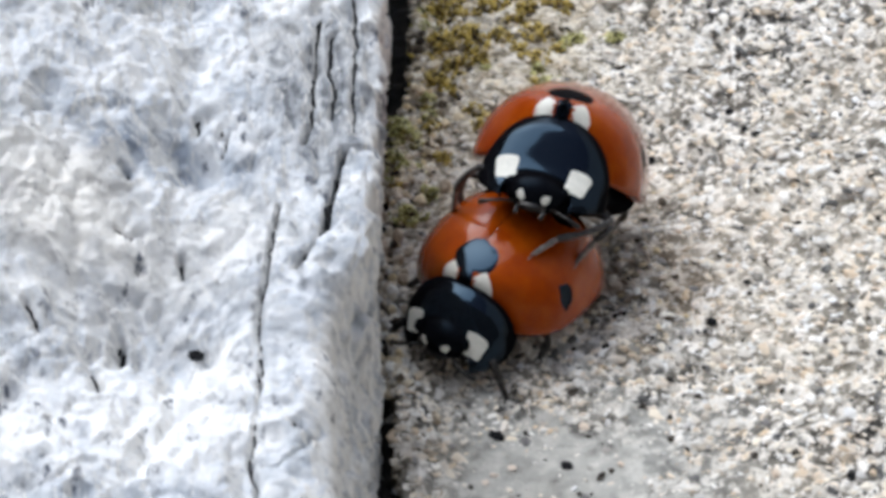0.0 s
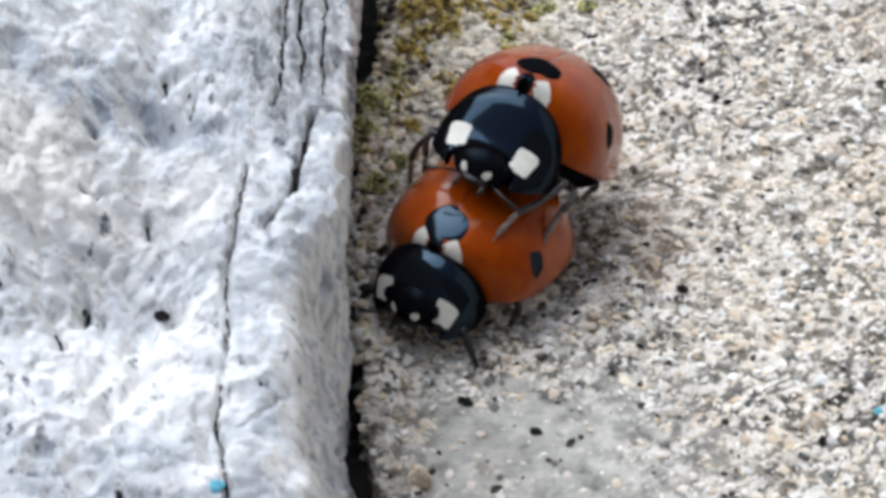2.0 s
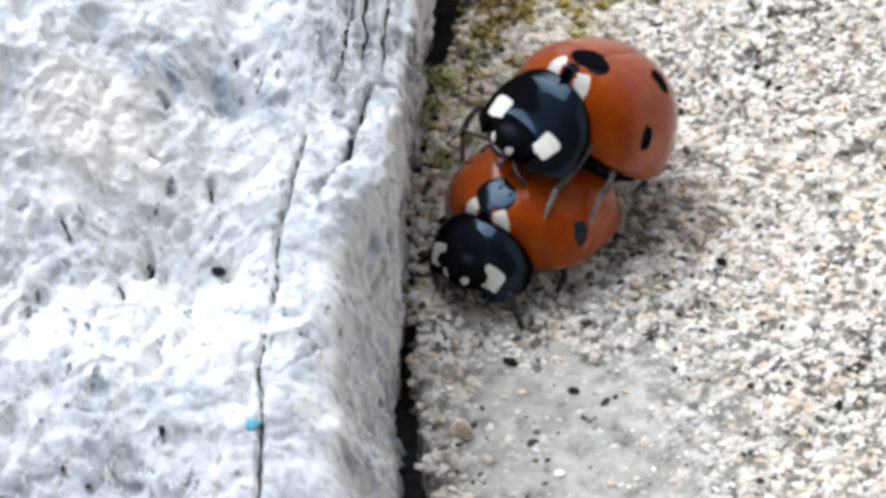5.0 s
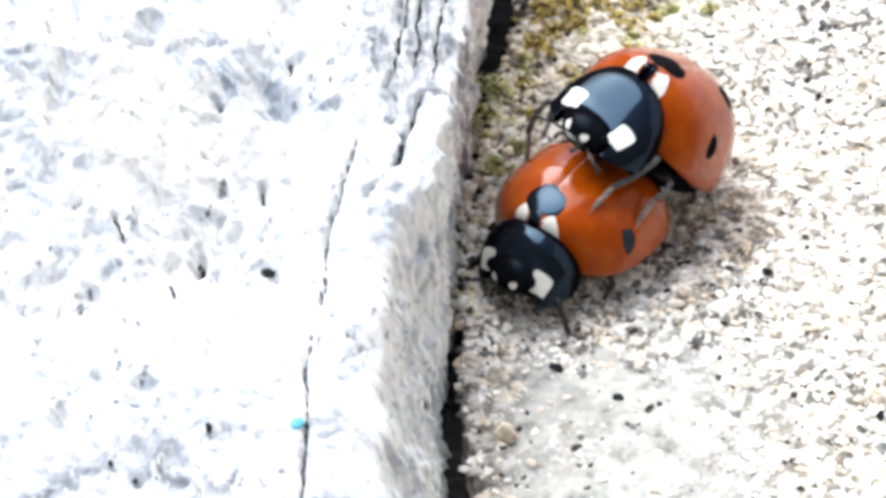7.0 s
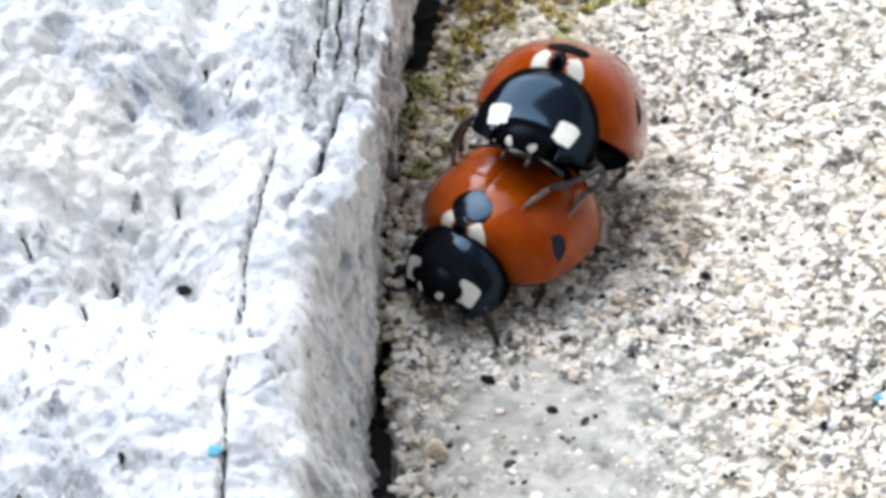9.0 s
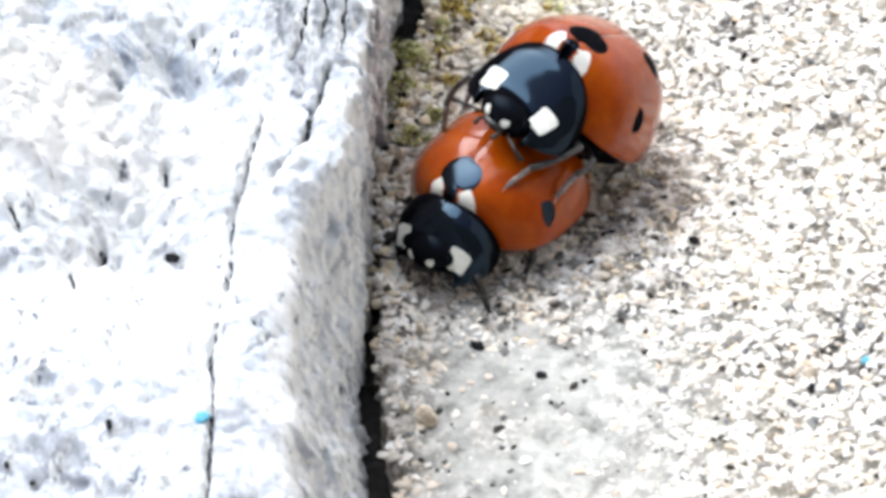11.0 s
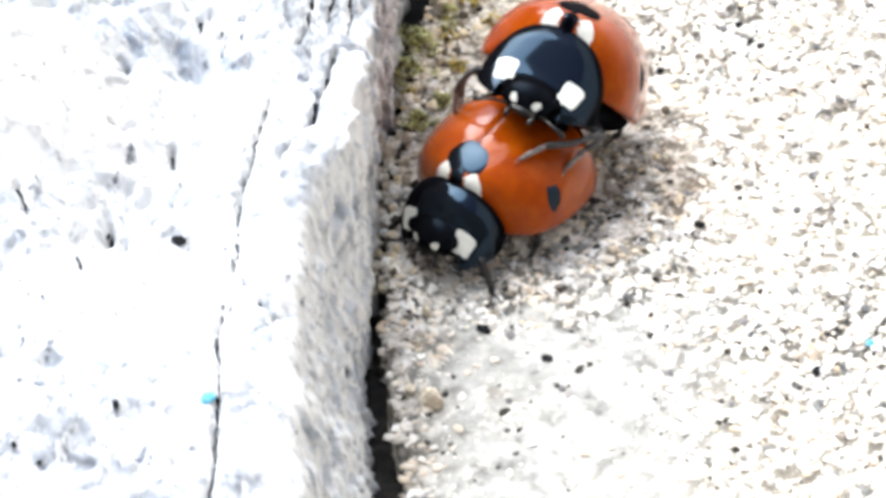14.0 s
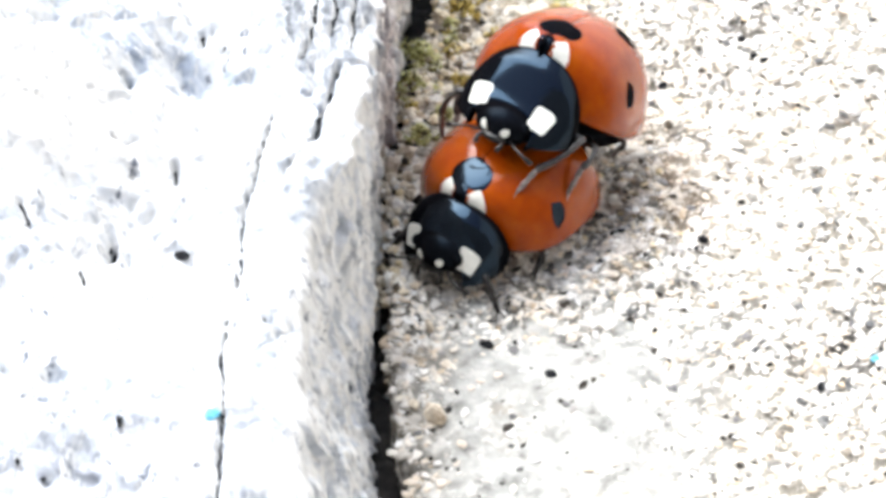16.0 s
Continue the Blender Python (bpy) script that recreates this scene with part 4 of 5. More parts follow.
def pebble_mesh(name, seed, material, smooth=False):
    """An angular lump about one unit across, slightly flattened."""
    rnd = random.Random(seed)
    bm = bmesh.new()
    bmesh.ops.create_icosphere(bm, subdivisions=1, radius=0.5)
    k = Vector((rnd.uniform(0.75, 1.25), rnd.uniform(0.75, 1.25), rnd.uniform(0.55, 0.9)))
    for v in bm.verts:
        v.co = Vector((v.co.x * k.x, v.co.y * k.y, v.co.z * k.z)) * rnd.uniform(0.78, 1.18)
    verts = [tuple(v.co) for v in bm.verts]
    faces = [[v.index for v in f.verts] for f in bm.faces]
    bm.free()
    return mesh_of(name, verts, faces, material, smooth)


CRUMBS = [(-2.6, -1.4, 0.5), (-2.55, -3.4, 0.55), (-2.45, -4.7, 0.5), (-2.35, -5.5, 0.4), (-2.2, -2.2, 0.45), (-0.5, -12.6, 0.85), (-1.1, -12.3, 0.4),
          (-2.3, -2.9, 0.4), (-2.0, -3.9, 0.35), (-1.9, -5.1, 0.35), (-2.4, -0.5, 0.4), (-0.9, -9.2, 0.35), (-1.6, -8.0, 0.3), (-0.6, -0.2, 0.5), (-2.65, -5.7, 0.55), (-2.4, -4.1, 0.5), (-2.7, -2.7, 0.6)]
for i, (x, y, s) in enumerate(CRUMBS):
    x, s = (x + 0.22 + 0.4 * (i % 2), s * (1.25 - 0.3 * (i % 2))) if x < -1.5 else (x, s)
    ob = new("crumb", pebble_mesh("crumb", 90 + i, CRUMB))
    h = max(float(ground_height(x, y)), 0.0)
    ob.matrix_basis = Matrix.LocRotScale(Vector((x, y, h + 0.22 * s)) * MM, Euler((0.3 * math.sin(i), 0.25 * math.cos(2 * i), 1.7 * i)), Vector((0.8 * s, 0.9 * s * (0.8 + 0.1 * (i % 4)), s * (1.1 + 0.35 * (i % 3)))))
    tagged(ob, "beige crumb of mortar lying by the stone's foot", "crumb", "crumbs in the joint")

# dark mineral specks and blue paint flecks that sit in the surfaces;
# on the stone the dark lumps stand for shade in pits
SPECKS = [(-6.72, -12.35, 0.44, 1), (0.68, -9.74, 0.42, 0), (2.49, -10.95, 0.36, 0), (9.55, -12.7, 0.36, 0), (6.62, -6.3, 0.42, 0), (5.54, 1.21, 0.42, 0), (4.3, -5.22, 0.4, 0), (3.76, -6.6, 0.3, 0), (6.5, -6.6, 0.28, 0),
          (7.86, 2.46, 0.4, 0), (8.5, 1.0, 0.36, 0), (8.2, 1.3, 0.3, 0), (4.1, -5.35, 0.26, 0)]
SPECKS += [(-7.06, -19.16, 0.2, 1), (-8.56, -20.88, 0.2, 1), (-9.2, -20.5, 0.16, 1)]
SPECKS += [(x, y, 0.8 * r, 1) for x, y, r in PITS if r < 0.17]
for i, (x, y, s, on_stone) in enumerate(SPECKS):
    ob = new("dark_speck", pebble_mesh("dark_speck", 300 + i, PORE))
    h = float(stone_top(np.array(x), np.array(y))) if on_stone else float(ground_height(x, y))
    ob.matrix_basis = Matrix.LocRotScale(Vector((x, y, h + (0.1 if on_stone else 0.02))) * MM, Euler((0.1, 0.1, i if not on_stone else 0.5 * math.sin(i))), Vector((s, s * (1.0 if not on_stone or i == 0 else 1.25 + 0.6 * (i % 2)), s * 0.7)))
    tagged(ob, "dark lump standing for a shaded pit in the stone" if on_stone else "black mineral grain set in the concrete", "speck", "dark specks in the stone" if on_stone else "dark specks in the concrete")
for x, y, s, on_stone in ((-4.99, -18.69, 0.42, 1), (10.9, -12.3, 0.3, 0)):
    ob = new("paint_fleck", pebble_mesh("paint_fleck", 401, BLUE))
    h = float(stone_top(np.array(x), np.array(y))) if on_stone else float(ground_height(x, y))
    ob.matrix_basis = Matrix.LocRotScale(Vector((x, y, h + 0.02)) * MM, Euler((0, 0, x)), Vector((s, s, s * 0.5)))
    tagged(ob, "light blue fleck of paint on the stone" if on_stone else "light blue fleck of paint on the concrete", "paint fleck")


# ---- grains of the concrete: the large ones singly, the fine ones joined ----
rnd = random.Random(11)
SHAPES = [pebble_mesh("sand_grain", 500 + i, GRAIN_ONE) for i in range(10)]
for i in range(300):
    x, y = rnd.uniform(-1.6, 11.5), rnd.uniform(-15.5, 6.0)
    s = rnd.uniform(0.2, 0.36)
    ob = part("sand_grain", SHAPES[i % 10], ground)
    ob.matrix_basis = Matrix.LocRotScale(Vector((x, y, float(ground_height(x, y)) + 0.02)) * MM, Euler((rnd.uniform(-0.4, 0.4), rnd.uniform(-0.4, 0.4), rnd.uniform(0, 6))), Vector((s, s * rnd.uniform(0.6, 1.0), s * 0.5)))


def fine_grains(count, seed):
    rs = np.random.RandomState(seed)
    base = []
    for i in range(6):
        me = SHAPES[i]
        base.append((np.array([v.co for v in me.vertices]) / MM, np.array([p.vertices[:] for p in me.polygons])))
    x, y = rs.uniform(-2.1, 14.5, count), rs.uniform(-22, 13, count)
    film = film_at(x, y)
    keep = rs.rand(count) > 0.65 * film
    lip = interp(y, Y_WALL, X_WALL_FOOT) + interp(y, Y_WALL, JOINT)
    keep &= x > lip - 0.1
    x, y, film = x[keep], y[keep], film[keep]
    s = rs.gamma(2.2, 0.095, len(x)).clip(0.07, 0.5) * (1 - 0.35 * film)
    z = ground_height(x, y) - 0.12 * film * s
    verts, faces, total = [], [], 0
    for i in range(len(x)):
        v, f = base[i % 6]
        a, b = rs.uniform(0, 6.28, 2)
        ca, sa, cb, sb = math.cos(a), math.sin(a), math.cos(b), math.sin(b)
        turn = np.array([[ca, -sa, 0], [sa, ca, 0], [0, 0, 1]]) @ np.array([[cb, 0, sb], [0, 1, 0], [-sb, 0, cb]])
        verts.append(v @ turn.T * [s[i] * 1.25, s[i] * (0.8 + 0.4 * (i % 7) / 6), s[i] * 0.55] + [x[i], y[i], z[i] - (0.2 if s[i] > 0.25 else 0.1) * s[i]])
        faces.append(f + total)
        total += len(v)
    return mesh_of("fine_grains", np.concatenate(verts), np.concatenate(faces).tolist(), GRAIN_MANY, False)


def dark_grains(count, seed):
    """Dark bits lying singly between the pale grains, standing for shaded pits."""
    rs = np.random.RandomState(seed)
    base = [(np.array([v.co for v in me.vertices]) / MM, np.array([p.vertices[:] for p in me.polygons])) for me in SHAPES[4:]]
    verts, faces, total = [], [], 0
    for i in range(count):
        x, y = rs.uniform(-1.7, 14.5), rs.uniform(-20, 12)
        size = 0.10 + 0.20 * rs.rand() ** 3
        if rs.rand() < 0.6 * float(film_at(np.array(x), np.array(y))):
            continue
        v, f = base[i % 6]
        a = rs.uniform(0, 6.28)
        turn = np.array([[math.cos(a), -math.sin(a), 0], [math.sin(a), math.cos(a), 0], [0, 0, 1]])
        verts.append((v * [size * rs.uniform(0.9, 1.6), size * rs.uniform(0.6, 1.0), size * 0.5]) @ turn.T + [x, y, float(ground_height(x, y)) + 0.01])
        faces.append(f + total)
        total += len(v)
    return mesh_of("dark_grains", np.concatenate(verts), np.concatenate(faces).tolist(), PIT_DARK, False)


tagged(part("dark_grains", dark_grains(700, 21), ground, "scattered dark grains standing for shaded pits"), kind="stuff")
tagged(part("fine_grains", fine_grains(25000, 4), ground, "fine sand grains of white, beige, grey and black"), kind="stuff")


# ---- soil and mortar crumbs swept against the stone ----
def soil_crumbs(count, seed):
    rs = np.random.RandomState(seed)
    base = [(np.array([v.co for v in me.vertices]) / MM, np.array([p.vertices[:] for p in me.polygons])) for me in SHAPES[:6]]
    verts, faces, total = [], [], 0
    for i in range(count):
        y = rs.uniform(-8.5, 12)
        reach = 0.9 + 2.2 * max(0.0, min(1.0, (y + 3) / 8))
        lip = float(interp(y, Y_WALL, X_WALL_FOOT))
        x = lip + 0.05 + reach * rs.rand() ** 1.8
        if y < -0.5 and rs.rand() < 0.5:
            continue
        if y > 3.3 and x < lip + float(interp(y, Y_WALL, JOINT)):
            continue
        size = 0.12 + 0.3 * rs.rand() ** 2
        h = max(float(ground_height(x, y)), 0.0 if y < 1 else -1.6 + 0.6 * rs.rand())
        v, f = base[i % 6]
        a = rs.uniform(0, 6.28)
        turn = np.array([[math.cos(a), -math.sin(a), 0], [math.sin(a), math.cos(a), 0], [0, 0, 1]])
        verts.append(v @ turn.T * size + [x, y, h + 0.25 * size * rs.rand()])
        faces.append(f + total)
        total += len(v)
    for i in range(150):
        x, y = rs.normal(4.7, 0.75), rs.normal(-4.4, 1.6)
        size = 0.10 + 0.22 * rs.rand() ** 2
        v, f = base[i % 6]
        verts.append(v * [size * 1.2, size, size * 0.6] + [x, y, float(ground_height(x, y)) + 0.02])
        faces.append(f + total)
        total += len(v)
    k = Mat("soil_and_mortar", 0.95)
    c = k.ramp(k.node("ShaderNodeNewGeometry").outputs["Random Per Island"], [(0.0, (0.015, 0.012, 0.01)), (0.12, (0.08, 0.06, 0.04)), (0.22, (0.46, 0.38, 0.26)), (0.40, (0.70, 0.62, 0.49)), (0.60, (0.92, 0.89, 0.83)), (0.93, (0.66, 0.53, 0.32))])
    k.color(c).bump(k.noise(4.0, 3), 0.03)
    return mesh_of("soil_crumbs", np.concatenate(verts), np.concatenate(faces).tolist(), k.m, False)


tagged(new("soil_crumbs", soil_crumbs(2000, 9)), "dark soil and beige mortar crumbs by stone and beetles", "soil", kind="stuff")


# ---- what moves ----
LOWER_ROWS = [
    (0, 0.933, -5.070, -0.097, -0.19, 2.97, 144.57),
    (0.5, 0.923, -5.082, -0.101, -1.06, 2.79, 144.43),
    (1, 0.903, -5.078, -0.100, -2.77, 4.92, 145.25),
    (1.5, 0.917, -5.071, -0.098, -1.37, 3.90, 144.41),
    (2, 0.942, -5.085, -0.101, -0.94, 2.51, 144.89),
    (2.5, 0.948, -5.077, -0.099, -0.78, 2.74, 145.20),
    (3, 0.947, -5.083, -0.101, -0.84, 2.28, 145.09),
    (3.5, 0.944, -5.069, -0.097, 0.18, 2.62, 144.66),
    (4, 0.946, -5.073, -0.098, -0.48, 2.54, 145.26),
    (4.5, 0.922, -5.075, -0.098, -1.02, 3.32, 144.97),
    (7, 0.929, -5.065, -0.096, -0.42, 3.22, 144.93),
    (7.5, 0.925, -5.086, -0.101, -1.19, 2.51, 144.79),
    (8, 0.906, -5.085, -0.100, -1.76, 3.47, 144.47),
    (8.5, 0.906, -5.080, -0.099, -1.15, 3.06, 144.17),
    (9, 0.903, -5.074, -0.097, -1.05, 3.54, 144.28),
    (11.5, 0.914, -5.083, -0.099, -0.90, 2.69, 145.05),
    (12, 0.924, -5.097, -0.103, -1.14, 2.01, 144.87),
    (12.5, 0.913, -5.087, -0.101, -0.64, 2.23, 144.90),
    (13, 0.892, -5.079, -0.097, -1.68, 3.94, 145.19),
    (13.5, 0.912, -5.088, -0.101, -0.56, 2.32, 144.61),
    (14, 0.903, -5.081, -0.099, -0.69, 2.83, 144.23),
    (14.5, 0.904, -5.091, -0.101, -1.09, 2.41, 144.60),
    (15, 0.892, -5.090, -0.101, -1.59, 2.76, 144.43),
    (15.5, 0.905, -5.088, -0.101, -1.53, 2.87, 144.99),
    (16, 0.913, -5.094, -0.103, -1.32, 2.18, 144.70),
]
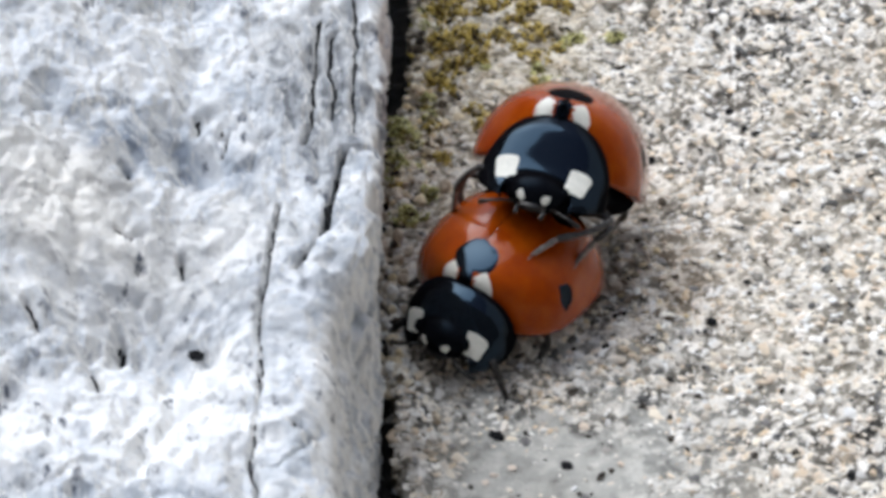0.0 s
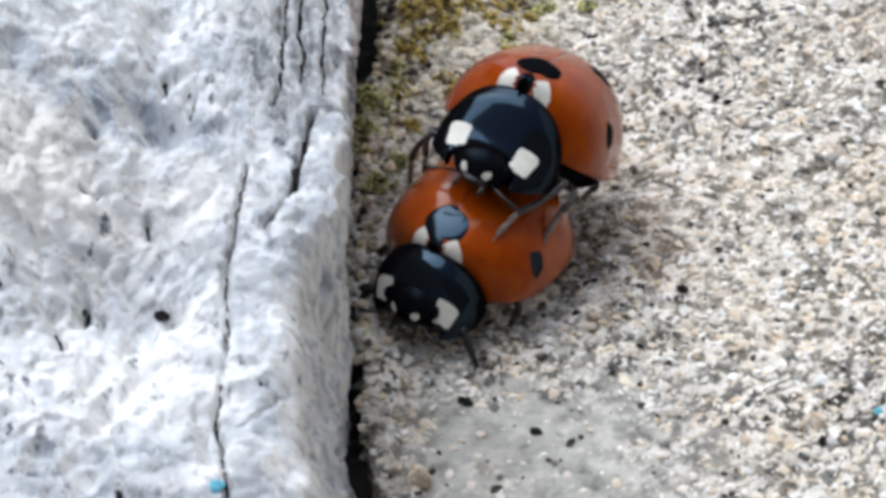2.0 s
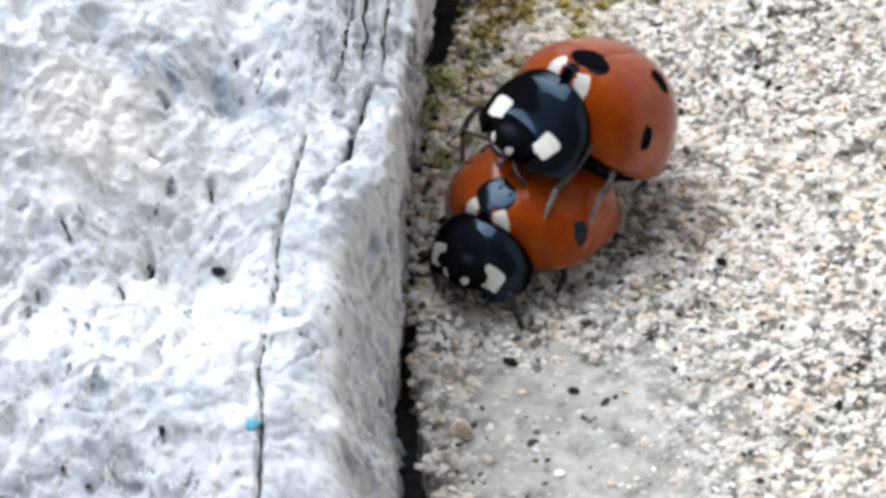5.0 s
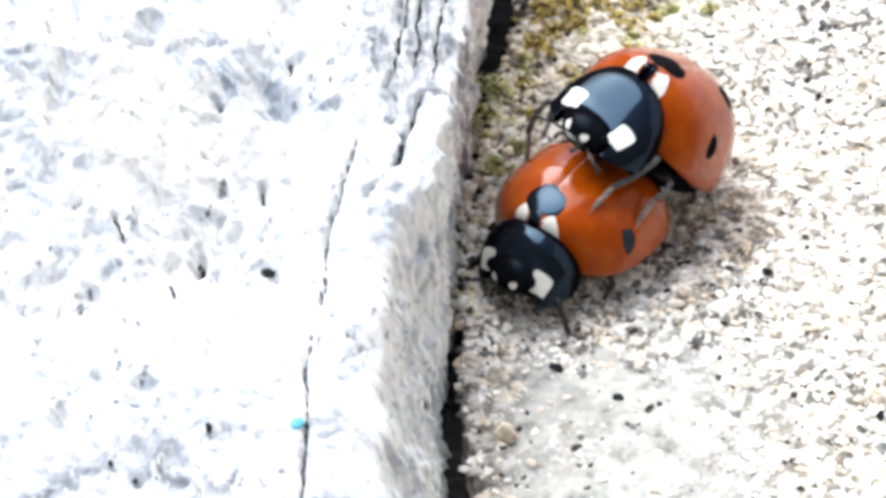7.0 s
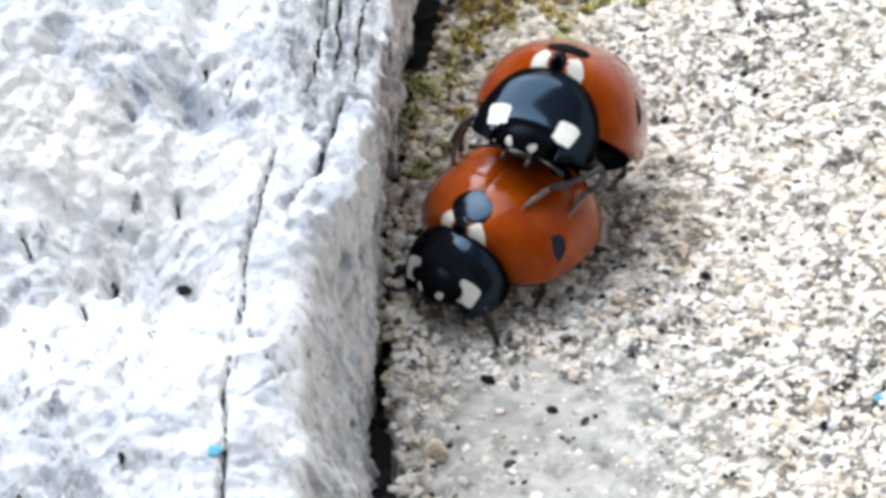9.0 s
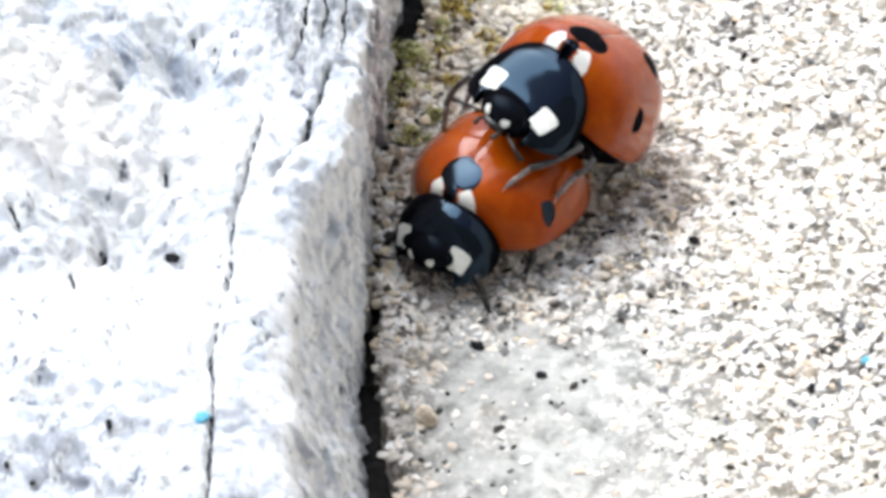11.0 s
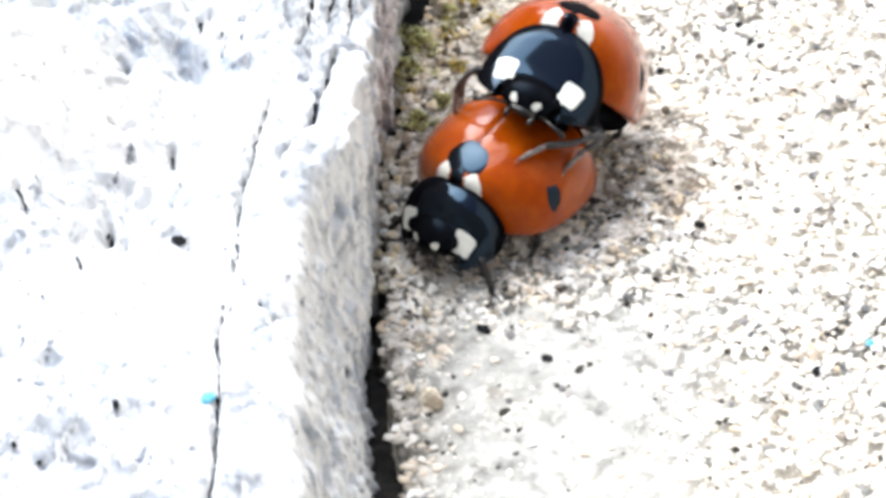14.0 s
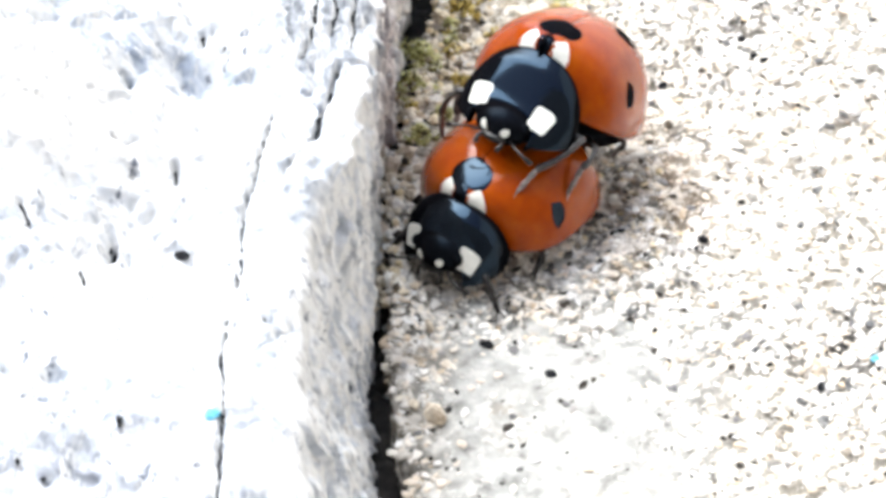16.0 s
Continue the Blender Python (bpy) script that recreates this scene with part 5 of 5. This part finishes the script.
UPPER_ROWS = [
    (0, 2.205, -3.360, 1.991, 35.9, -3.6, 161.9),
    (0.1, 2.276, -3.306, 2.040, 35.7, -8.0, 167.2),
    (0.2, 2.328, -3.425, 1.946, 38.6, -11.2, 140.8),
    (0.3, 2.237, -3.344, 2.024, 34.4, -8.7, 141.4),
    (0.4, 1.903, -3.317, 2.009, 28.5, -8.8, 144.1),
    (0.5, 2.002, -3.475, 1.931, 28.1, -6.8, 145.9),
    (0.6, 2.219, -3.355, 1.991, 36.9, -12.8, 132.7),
    (0.7, 2.065, -3.375, 1.982, 37.0, -6.9, 138.2),
    (0.8, 2.264, -3.243, 2.093, 36.9, -3.2, 173.0),
    (0.9, 2.260, -3.266, 2.060, 35.6, -11.9, 148.5),
    (1, 2.089, -3.214, 2.018, 42.2, -8.4, 131.5),
    (1.1, 2.275, -3.233, 2.095, 38.1, 0.7, 165.3),
    (1.2, 2.043, -3.351, 1.964, 39.2, -12.8, 146.5),
    (1.3, 2.151, -3.097, 2.114, 45.6, -11.2, 123.8),
    (1.4, 2.211, -3.367, 1.983, 38.0, -1.5, 152.6),
    (1.5, 2.221, -3.352, 1.996, 40.8, -3.9, 173.4),
    (1.6, 2.334, -3.320, 2.013, 38.6, -13.1, 133.3),
    (1.7, 2.229, -3.294, 2.036, 35.2, -10.5, 135.2),
    (1.8, 2.033, -3.356, 1.975, 29.1, -5.3, 143.9),
    (1.9, 1.997, -3.345, 1.984, 28.9, -6.6, 145.8),
    (2, 2.022, -3.285, 2.013, 28.5, -5.1, 149.8),
    (2.1, 2.038, -3.323, 2.006, 35.0, -4.7, 167.9),
    (2.2, 2.200, -3.389, 1.961, 32.8, -8.5, 145.8),
    (2.3, 2.126, -3.237, 2.026, 40.5, -8.9, 130.4),
    (2.4, 2.077, -3.366, 1.977, 39.4, -2.0, 160.5),
    (2.5, 2.220, -3.314, 2.028, 37.9, -6.9, 161.3),
    (2.6, 2.198, -3.212, 2.053, 40.2, -8.2, 136.0),
    (2.7, 2.259, -3.359, 2.006, 40.1, -5.3, 142.7),
    (2.8, 2.183, -3.179, 2.081, 36.7, -6.3, 143.2),
    (2.9, 2.108, -3.239, 2.071, 35.5, -4.7, 140.5),
    (3, 1.911, -3.352, 1.997, 29.9, -4.3, 142.6),
    (3.1, 1.819, -3.437, 1.945, 31.0, -1.8, 147.3),
    (3.2, 1.915, -3.322, 1.987, 29.9, -2.7, 146.4),
    (3.3, 1.960, -3.329, 1.991, 32.7, -4.2, 140.7),
    (3.4, 1.925, -3.364, 1.946, 34.0, 1.9, 145.1),
    (3.5, 1.978, -3.265, 2.045, 39.0, 3.8, 167.4),
    (3.6, 2.060, -3.343, 1.982, 38.1, -3.6, 155.7),
    (3.7, 2.117, -3.095, 2.115, 39.9, -7.7, 130.1),
    (3.8, 1.952, -3.274, 2.021, 33.6, -2.2, 143.1),
    (3.9, 1.619, -3.349, 1.962, 29.0, -1.7, 143.8),
    (4, 1.909, -3.326, 2.011, 33.0, -6.8, 138.8),
    (4.1, 2.153, -3.210, 2.040, 36.0, -6.2, 135.2),
    (4.2, 1.999, -3.411, 1.961, 35.7, 2.0, 161.7),
    (4.3, 2.197, -3.328, 2.021, 36.4, -3.2, 168.8),
    (4.4, 2.207, -3.253, 2.033, 40.7, -9.3, 130.2),
    (4.5, 2.056, -3.302, 1.974, 38.8, -3.9, 136.1),
    (4.6, 2.071, -3.325, 2.022, 39.4, -0.9, 173.4),
    (4.7, 2.089, -3.376, 1.978, 36.6, -6.1, 153.9),
    (4.8, 2.225, -3.340, 1.998, 35.2, -14.9, 117.2),
    (4.9, 2.141, -3.310, 2.024, 32.3, -12.0, 122.1),
    (5, 1.962, -3.369, 1.965, 26.8, -6.5, 133.4),
    (5.1, 1.940, -3.355, 1.976, 27.0, -7.6, 137.4),
    (5.2, 1.977, -3.293, 2.007, 27.1, -5.8, 143.3),
    (5.3, 2.003, -3.328, 2.002, 33.9, -5.2, 162.9),
    (5.4, 2.173, -3.393, 1.958, 32.0, -8.9, 142.0),
    (5.5, 2.104, -3.239, 2.025, 39.9, -9.1, 127.6),
    (5.6, 2.059, -3.367, 1.978, 38.9, -2.1, 158.6),
    (5.7, 2.205, -3.313, 2.031, 37.4, -7.0, 160.2),
    (5.8, 2.183, -3.208, 2.058, 39.8, -8.1, 135.4),
    (5.9, 2.243, -3.353, 2.015, 39.6, -5.0, 142.7),
    (6, 2.163, -3.170, 2.093, 36.2, -5.9, 143.5),
    (6.1, 2.084, -3.227, 2.087, 34.8, -4.1, 141.4),
    (6.2, 1.881, -3.336, 2.018, 29.1, -3.5, 143.9),
    (6.3, 1.781, -3.416, 1.973, 29.9, -0.8, 149.1),
    (6.4, 1.867, -3.295, 2.022, 28.6, -1.4, 148.8),
    (6.5, 1.900, -3.295, 2.035, 31.0, -2.6, 143.7),
    (6.6, 1.850, -3.322, 2.001, 31.9, 3.9, 148.8),
    (6.7, 1.886, -3.213, 2.112, 36.5, 6.3, 171.9),
    (6.8, 1.949, -3.280, 2.063, 35.1, -0.6, 161.2),
    (6.9, 1.963, -3.282, 2.051, 37.6, -4.4, 168.2),
    (7, 2.117, -3.283, 2.010, 39.6, -8.5, 135.1),
    (7.1, 1.972, -3.380, 1.965, 42.9, -4.1, 135.6),
    (7.2, 1.951, -3.370, 1.987, 35.8, -0.6, 154.1),
    (7.3, 1.665, -3.356, 2.019, 28.9, -2.9, 149.4),
    (7.4, 1.761, -3.321, 2.041, 26.3, -4.9, 150.1),
    (7.5, 1.908, -3.346, 2.013, 27.6, -4.6, 149.7),
    (7.6, 2.042, -3.234, 2.071, 37.5, -9.7, 135.8),
    (7.7, 2.189, -3.314, 2.032, 35.4, 1.1, 157.5),
    (7.8, 2.249, -3.270, 2.060, 34.8, -6.8, 154.8),
    (7.9, 2.298, -3.152, 2.104, 41.0, -13.4, 130.3),
    (8, 2.042, -3.357, 1.963, 37.3, -3.3, 146.9),
    (8.1, 2.125, -3.363, 1.996, 40.5, -1.5, 170.2),
    (8.2, 2.004, -3.425, 1.948, 36.3, -11.5, 145.0),
    (8.3, 2.018, -3.345, 1.980, 30.8, -10.8, 144.5),
    (8.4, 1.954, -3.505, 1.875, 34.8, -5.1, 149.9),
    (8.5, 1.989, -3.500, 1.877, 34.4, -2.0, 149.0),
    (8.6, 1.380, -3.178, 2.147, 30.3, -0.7, 147.2),
    (8.7, 1.751, -3.100, 2.214, 31.3, 1.1, 162.0),
    (8.8, 1.823, -3.236, 2.009, 35.1, -12.8, 137.5),
    (8.9, 2.190, -3.274, 1.983, 39.0, -11.8, 128.0),
    (9, 2.025, -3.328, 2.010, 37.2, -3.5, 160.1),
    (9.1, 2.131, -3.431, 1.958, 37.4, -6.2, 155.9),
    (9.2, 2.150, -3.331, 1.980, 35.0, -8.2, 152.1),
    (9.3, 2.146, -3.341, 1.977, 35.2, -4.6, 151.6),
    (9.4, 2.087, -3.399, 1.970, 36.2, -5.0, 167.9),
    (9.5, 2.134, -3.302, 2.037, 32.5, -6.8, 161.1),
    (9.6, 2.194, -3.298, 2.023, 32.6, -7.0, 157.5),
    (9.7, 2.175, -3.280, 2.024, 33.1, -7.0, 156.2),
    (9.8, 2.016, -3.305, 2.058, 27.5, -8.5, 150.4),
    (9.9, 2.015, -3.344, 2.023, 28.3, -8.7, 149.4),
    (10, 2.035, -3.355, 2.005, 32.5, -9.3, 146.6),
    (10.1, 2.109, -3.327, 1.995, 34.2, -8.2, 154.1),
    (10.2, 2.110, -3.392, 1.956, 36.8, -10.7, 157.7),
    (10.3, 2.153, -3.303, 1.967, 43.9, -11.7, 131.4),
    (10.4, 2.151, -3.379, 1.970, 37.7, -7.0, 142.9),
    (10.5, 1.953, -3.440, 1.952, 31.2, -8.9, 144.6),
    (10.6, 1.940, -3.378, 1.976, 28.7, -9.9, 143.9),
    (10.7, 1.931, -3.421, 1.967, 29.0, -9.7, 142.4),
    (10.8, 1.966, -3.384, 1.992, 30.5, -9.9, 142.0),
    (10.9, 2.184, -3.321, 2.005, 34.5, -8.4, 151.8),
    (11, 2.260, -3.382, 1.941, 35.0, -12.2, 136.4),
    (11.1, 2.224, -3.260, 1.998, 40.7, -17.5, 116.2),
    (11.2, 2.139, -3.277, 1.995, 40.1, -12.9, 119.8),
    (11.3, 2.254, -3.316, 1.980, 41.0, -8.9, 137.8),
    (11.4, 2.138, -3.320, 2.007, 38.8, -4.2, 144.4),
    (11.5, 2.216, -3.310, 2.045, 39.2, -1.5, 169.8),
    (11.6, 2.162, -3.424, 1.942, 38.5, -10.2, 148.6),
    (11.7, 2.162, -3.310, 1.967, 46.2, -7.9, 127.6),
    (11.8, 2.002, -3.373, 1.991, 39.0, -2.3, 155.4),
    (11.9, 2.149, -3.299, 2.037, 39.5, -4.0, 171.8),
    (12, 2.067, -3.386, 1.982, 31.4, -5.3, 151.2),
    (12.1, 2.020, -3.436, 1.938, 27.4, -7.6, 147.7),
    (12.2, 2.019, -3.431, 1.926, 28.7, -8.3, 147.0),
    (12.3, 2.141, -3.406, 1.929, 36.0, -10.9, 136.4),
    (12.4, 2.127, -3.389, 1.910, 40.0, -9.7, 133.5),
    (12.5, 2.075, -3.399, 1.986, 35.3, -1.8, 155.7),
    (12.6, 2.335, -3.371, 1.980, 34.0, -9.7, 153.5),
    (12.7, 2.114, -3.328, 1.974, 43.9, -13.1, 130.5),
    (12.8, 2.196, -3.441, 1.929, 37.4, -5.3, 155.4),
    (12.9, 2.217, -3.473, 1.904, 38.1, -7.2, 167.0),
    (13, 2.155, -3.320, 1.974, 41.7, -11.6, 138.2),
    (13.1, 2.150, -3.332, 1.972, 40.8, -7.4, 140.1),
    (13.2, 2.090, -3.392, 1.966, 40.7, -7.3, 158.5),
    (13.3, 2.137, -3.296, 2.034, 36.2, -8.6, 153.5),
    (13.4, 2.196, -3.294, 2.021, 35.5, -8.5, 151.6),
    (13.5, 2.176, -3.277, 2.022, 35.4, -8.1, 151.6),
    (13.6, 2.016, -3.303, 2.056, 29.2, -9.3, 146.9),
    (13.7, 2.014, -3.344, 2.021, 29.6, -9.3, 146.9),
    (13.8, 2.033, -3.357, 2.002, 33.4, -9.7, 145.1),
    (13.9, 2.106, -3.331, 1.992, 34.8, -8.3, 153.5),
    (14, 2.104, -3.400, 1.953, 37.1, -10.7, 157.9),
    (14.1, 2.144, -3.314, 1.962, 44.0, -11.4, 132.6),
    (14.2, 2.138, -3.396, 1.963, 37.6, -6.5, 145.0),
    (14.3, 1.935, -3.463, 1.943, 30.9, -8.1, 148.0),
    (14.4, 1.916, -3.409, 1.964, 28.2, -8.8, 148.6),
    (14.5, 1.900, -3.463, 1.952, 28.3, -8.2, 148.8),
    (14.6, 1.925, -3.438, 1.972, 29.5, -7.9, 150.3),
    (14.7, 2.132, -3.390, 1.979, 33.2, -5.9, 162.5),
    (14.8, 2.195, -3.468, 1.908, 33.4, -9.1, 149.7),
    (14.9, 2.143, -3.368, 1.957, 38.8, -13.6, 132.8),
    (15, 2.040, -3.410, 1.945, 37.7, -8.1, 140.2),
    (15.1, 2.133, -3.477, 1.919, 38.1, -3.1, 162.6),
    (15.2, 2.088, -3.443, 1.917, 37.1, -10.3, 155.5),
    (15.3, 2.008, -3.264, 2.005, 44.2, -11.3, 133.2),
    (15.4, 2.069, -3.471, 1.905, 42.8, -1.5, 159.6),
    (15.5, 2.085, -3.457, 1.911, 43.7, -4.3, 170.1),
    (15.6, 2.116, -3.209, 2.061, 41.0, -9.3, 139.2),
    (15.7, 2.119, -3.288, 2.027, 40.9, -5.1, 144.0),
    (15.8, 2.032, -3.270, 2.062, 34.0, -4.3, 152.9),
    (15.9, 1.913, -3.315, 2.049, 29.0, -3.8, 150.9),
    (16, 1.930, -3.460, 1.963, 28.4, -4.6, 149.6),
]


def motions():
    walk(lower_bug, rows_of(LOWER_ROWS))
    walk(upper_bug, rows_of(UPPER_ROWS))
    # three legs of the upper beetle keep their feet on the lower one's back
    def lower_at(t):
        """The lower beetle's pose at a time, halfway between its rows where need be."""
        k = max(i for i, row in enumerate(LOWER_ROWS[:-1]) if row[0] <= t)
        (t0, *low), (t1, *high) = LOWER_ROWS[k], LOWER_ROWS[k + 1]
        u = (t - t0) / (t1 - t0)
        x, y, z, rx, ry, rz = (p + (q - p) * u for p, q in zip(low, high))
        return pose(x * MM, y * MM, z * MM, rx, ry, rz)

    for index, hold in ((0, (1.93, -0.27, 2.60)), (3, (-1.295, 0.385, 2.96)), (4, (-2.18, -0.46, 2.31))):
        leg, rel = upper_legs[index]
        hip, rest = Vector(UPPER_LEGS[index][0]) * MM, Vector(rel[3])
        rows = []
        for t, up in rows_of(UPPER_ROWS):
            foot = up.inverted() @ (lower_at(t) @ (Vector(hold) * MM)) - hip
            rows.append((t, Matrix.Translation(hip) @ rest.rotation_difference(foot).to_matrix().to_4x4()))
        walk(leg, rows)


motions()
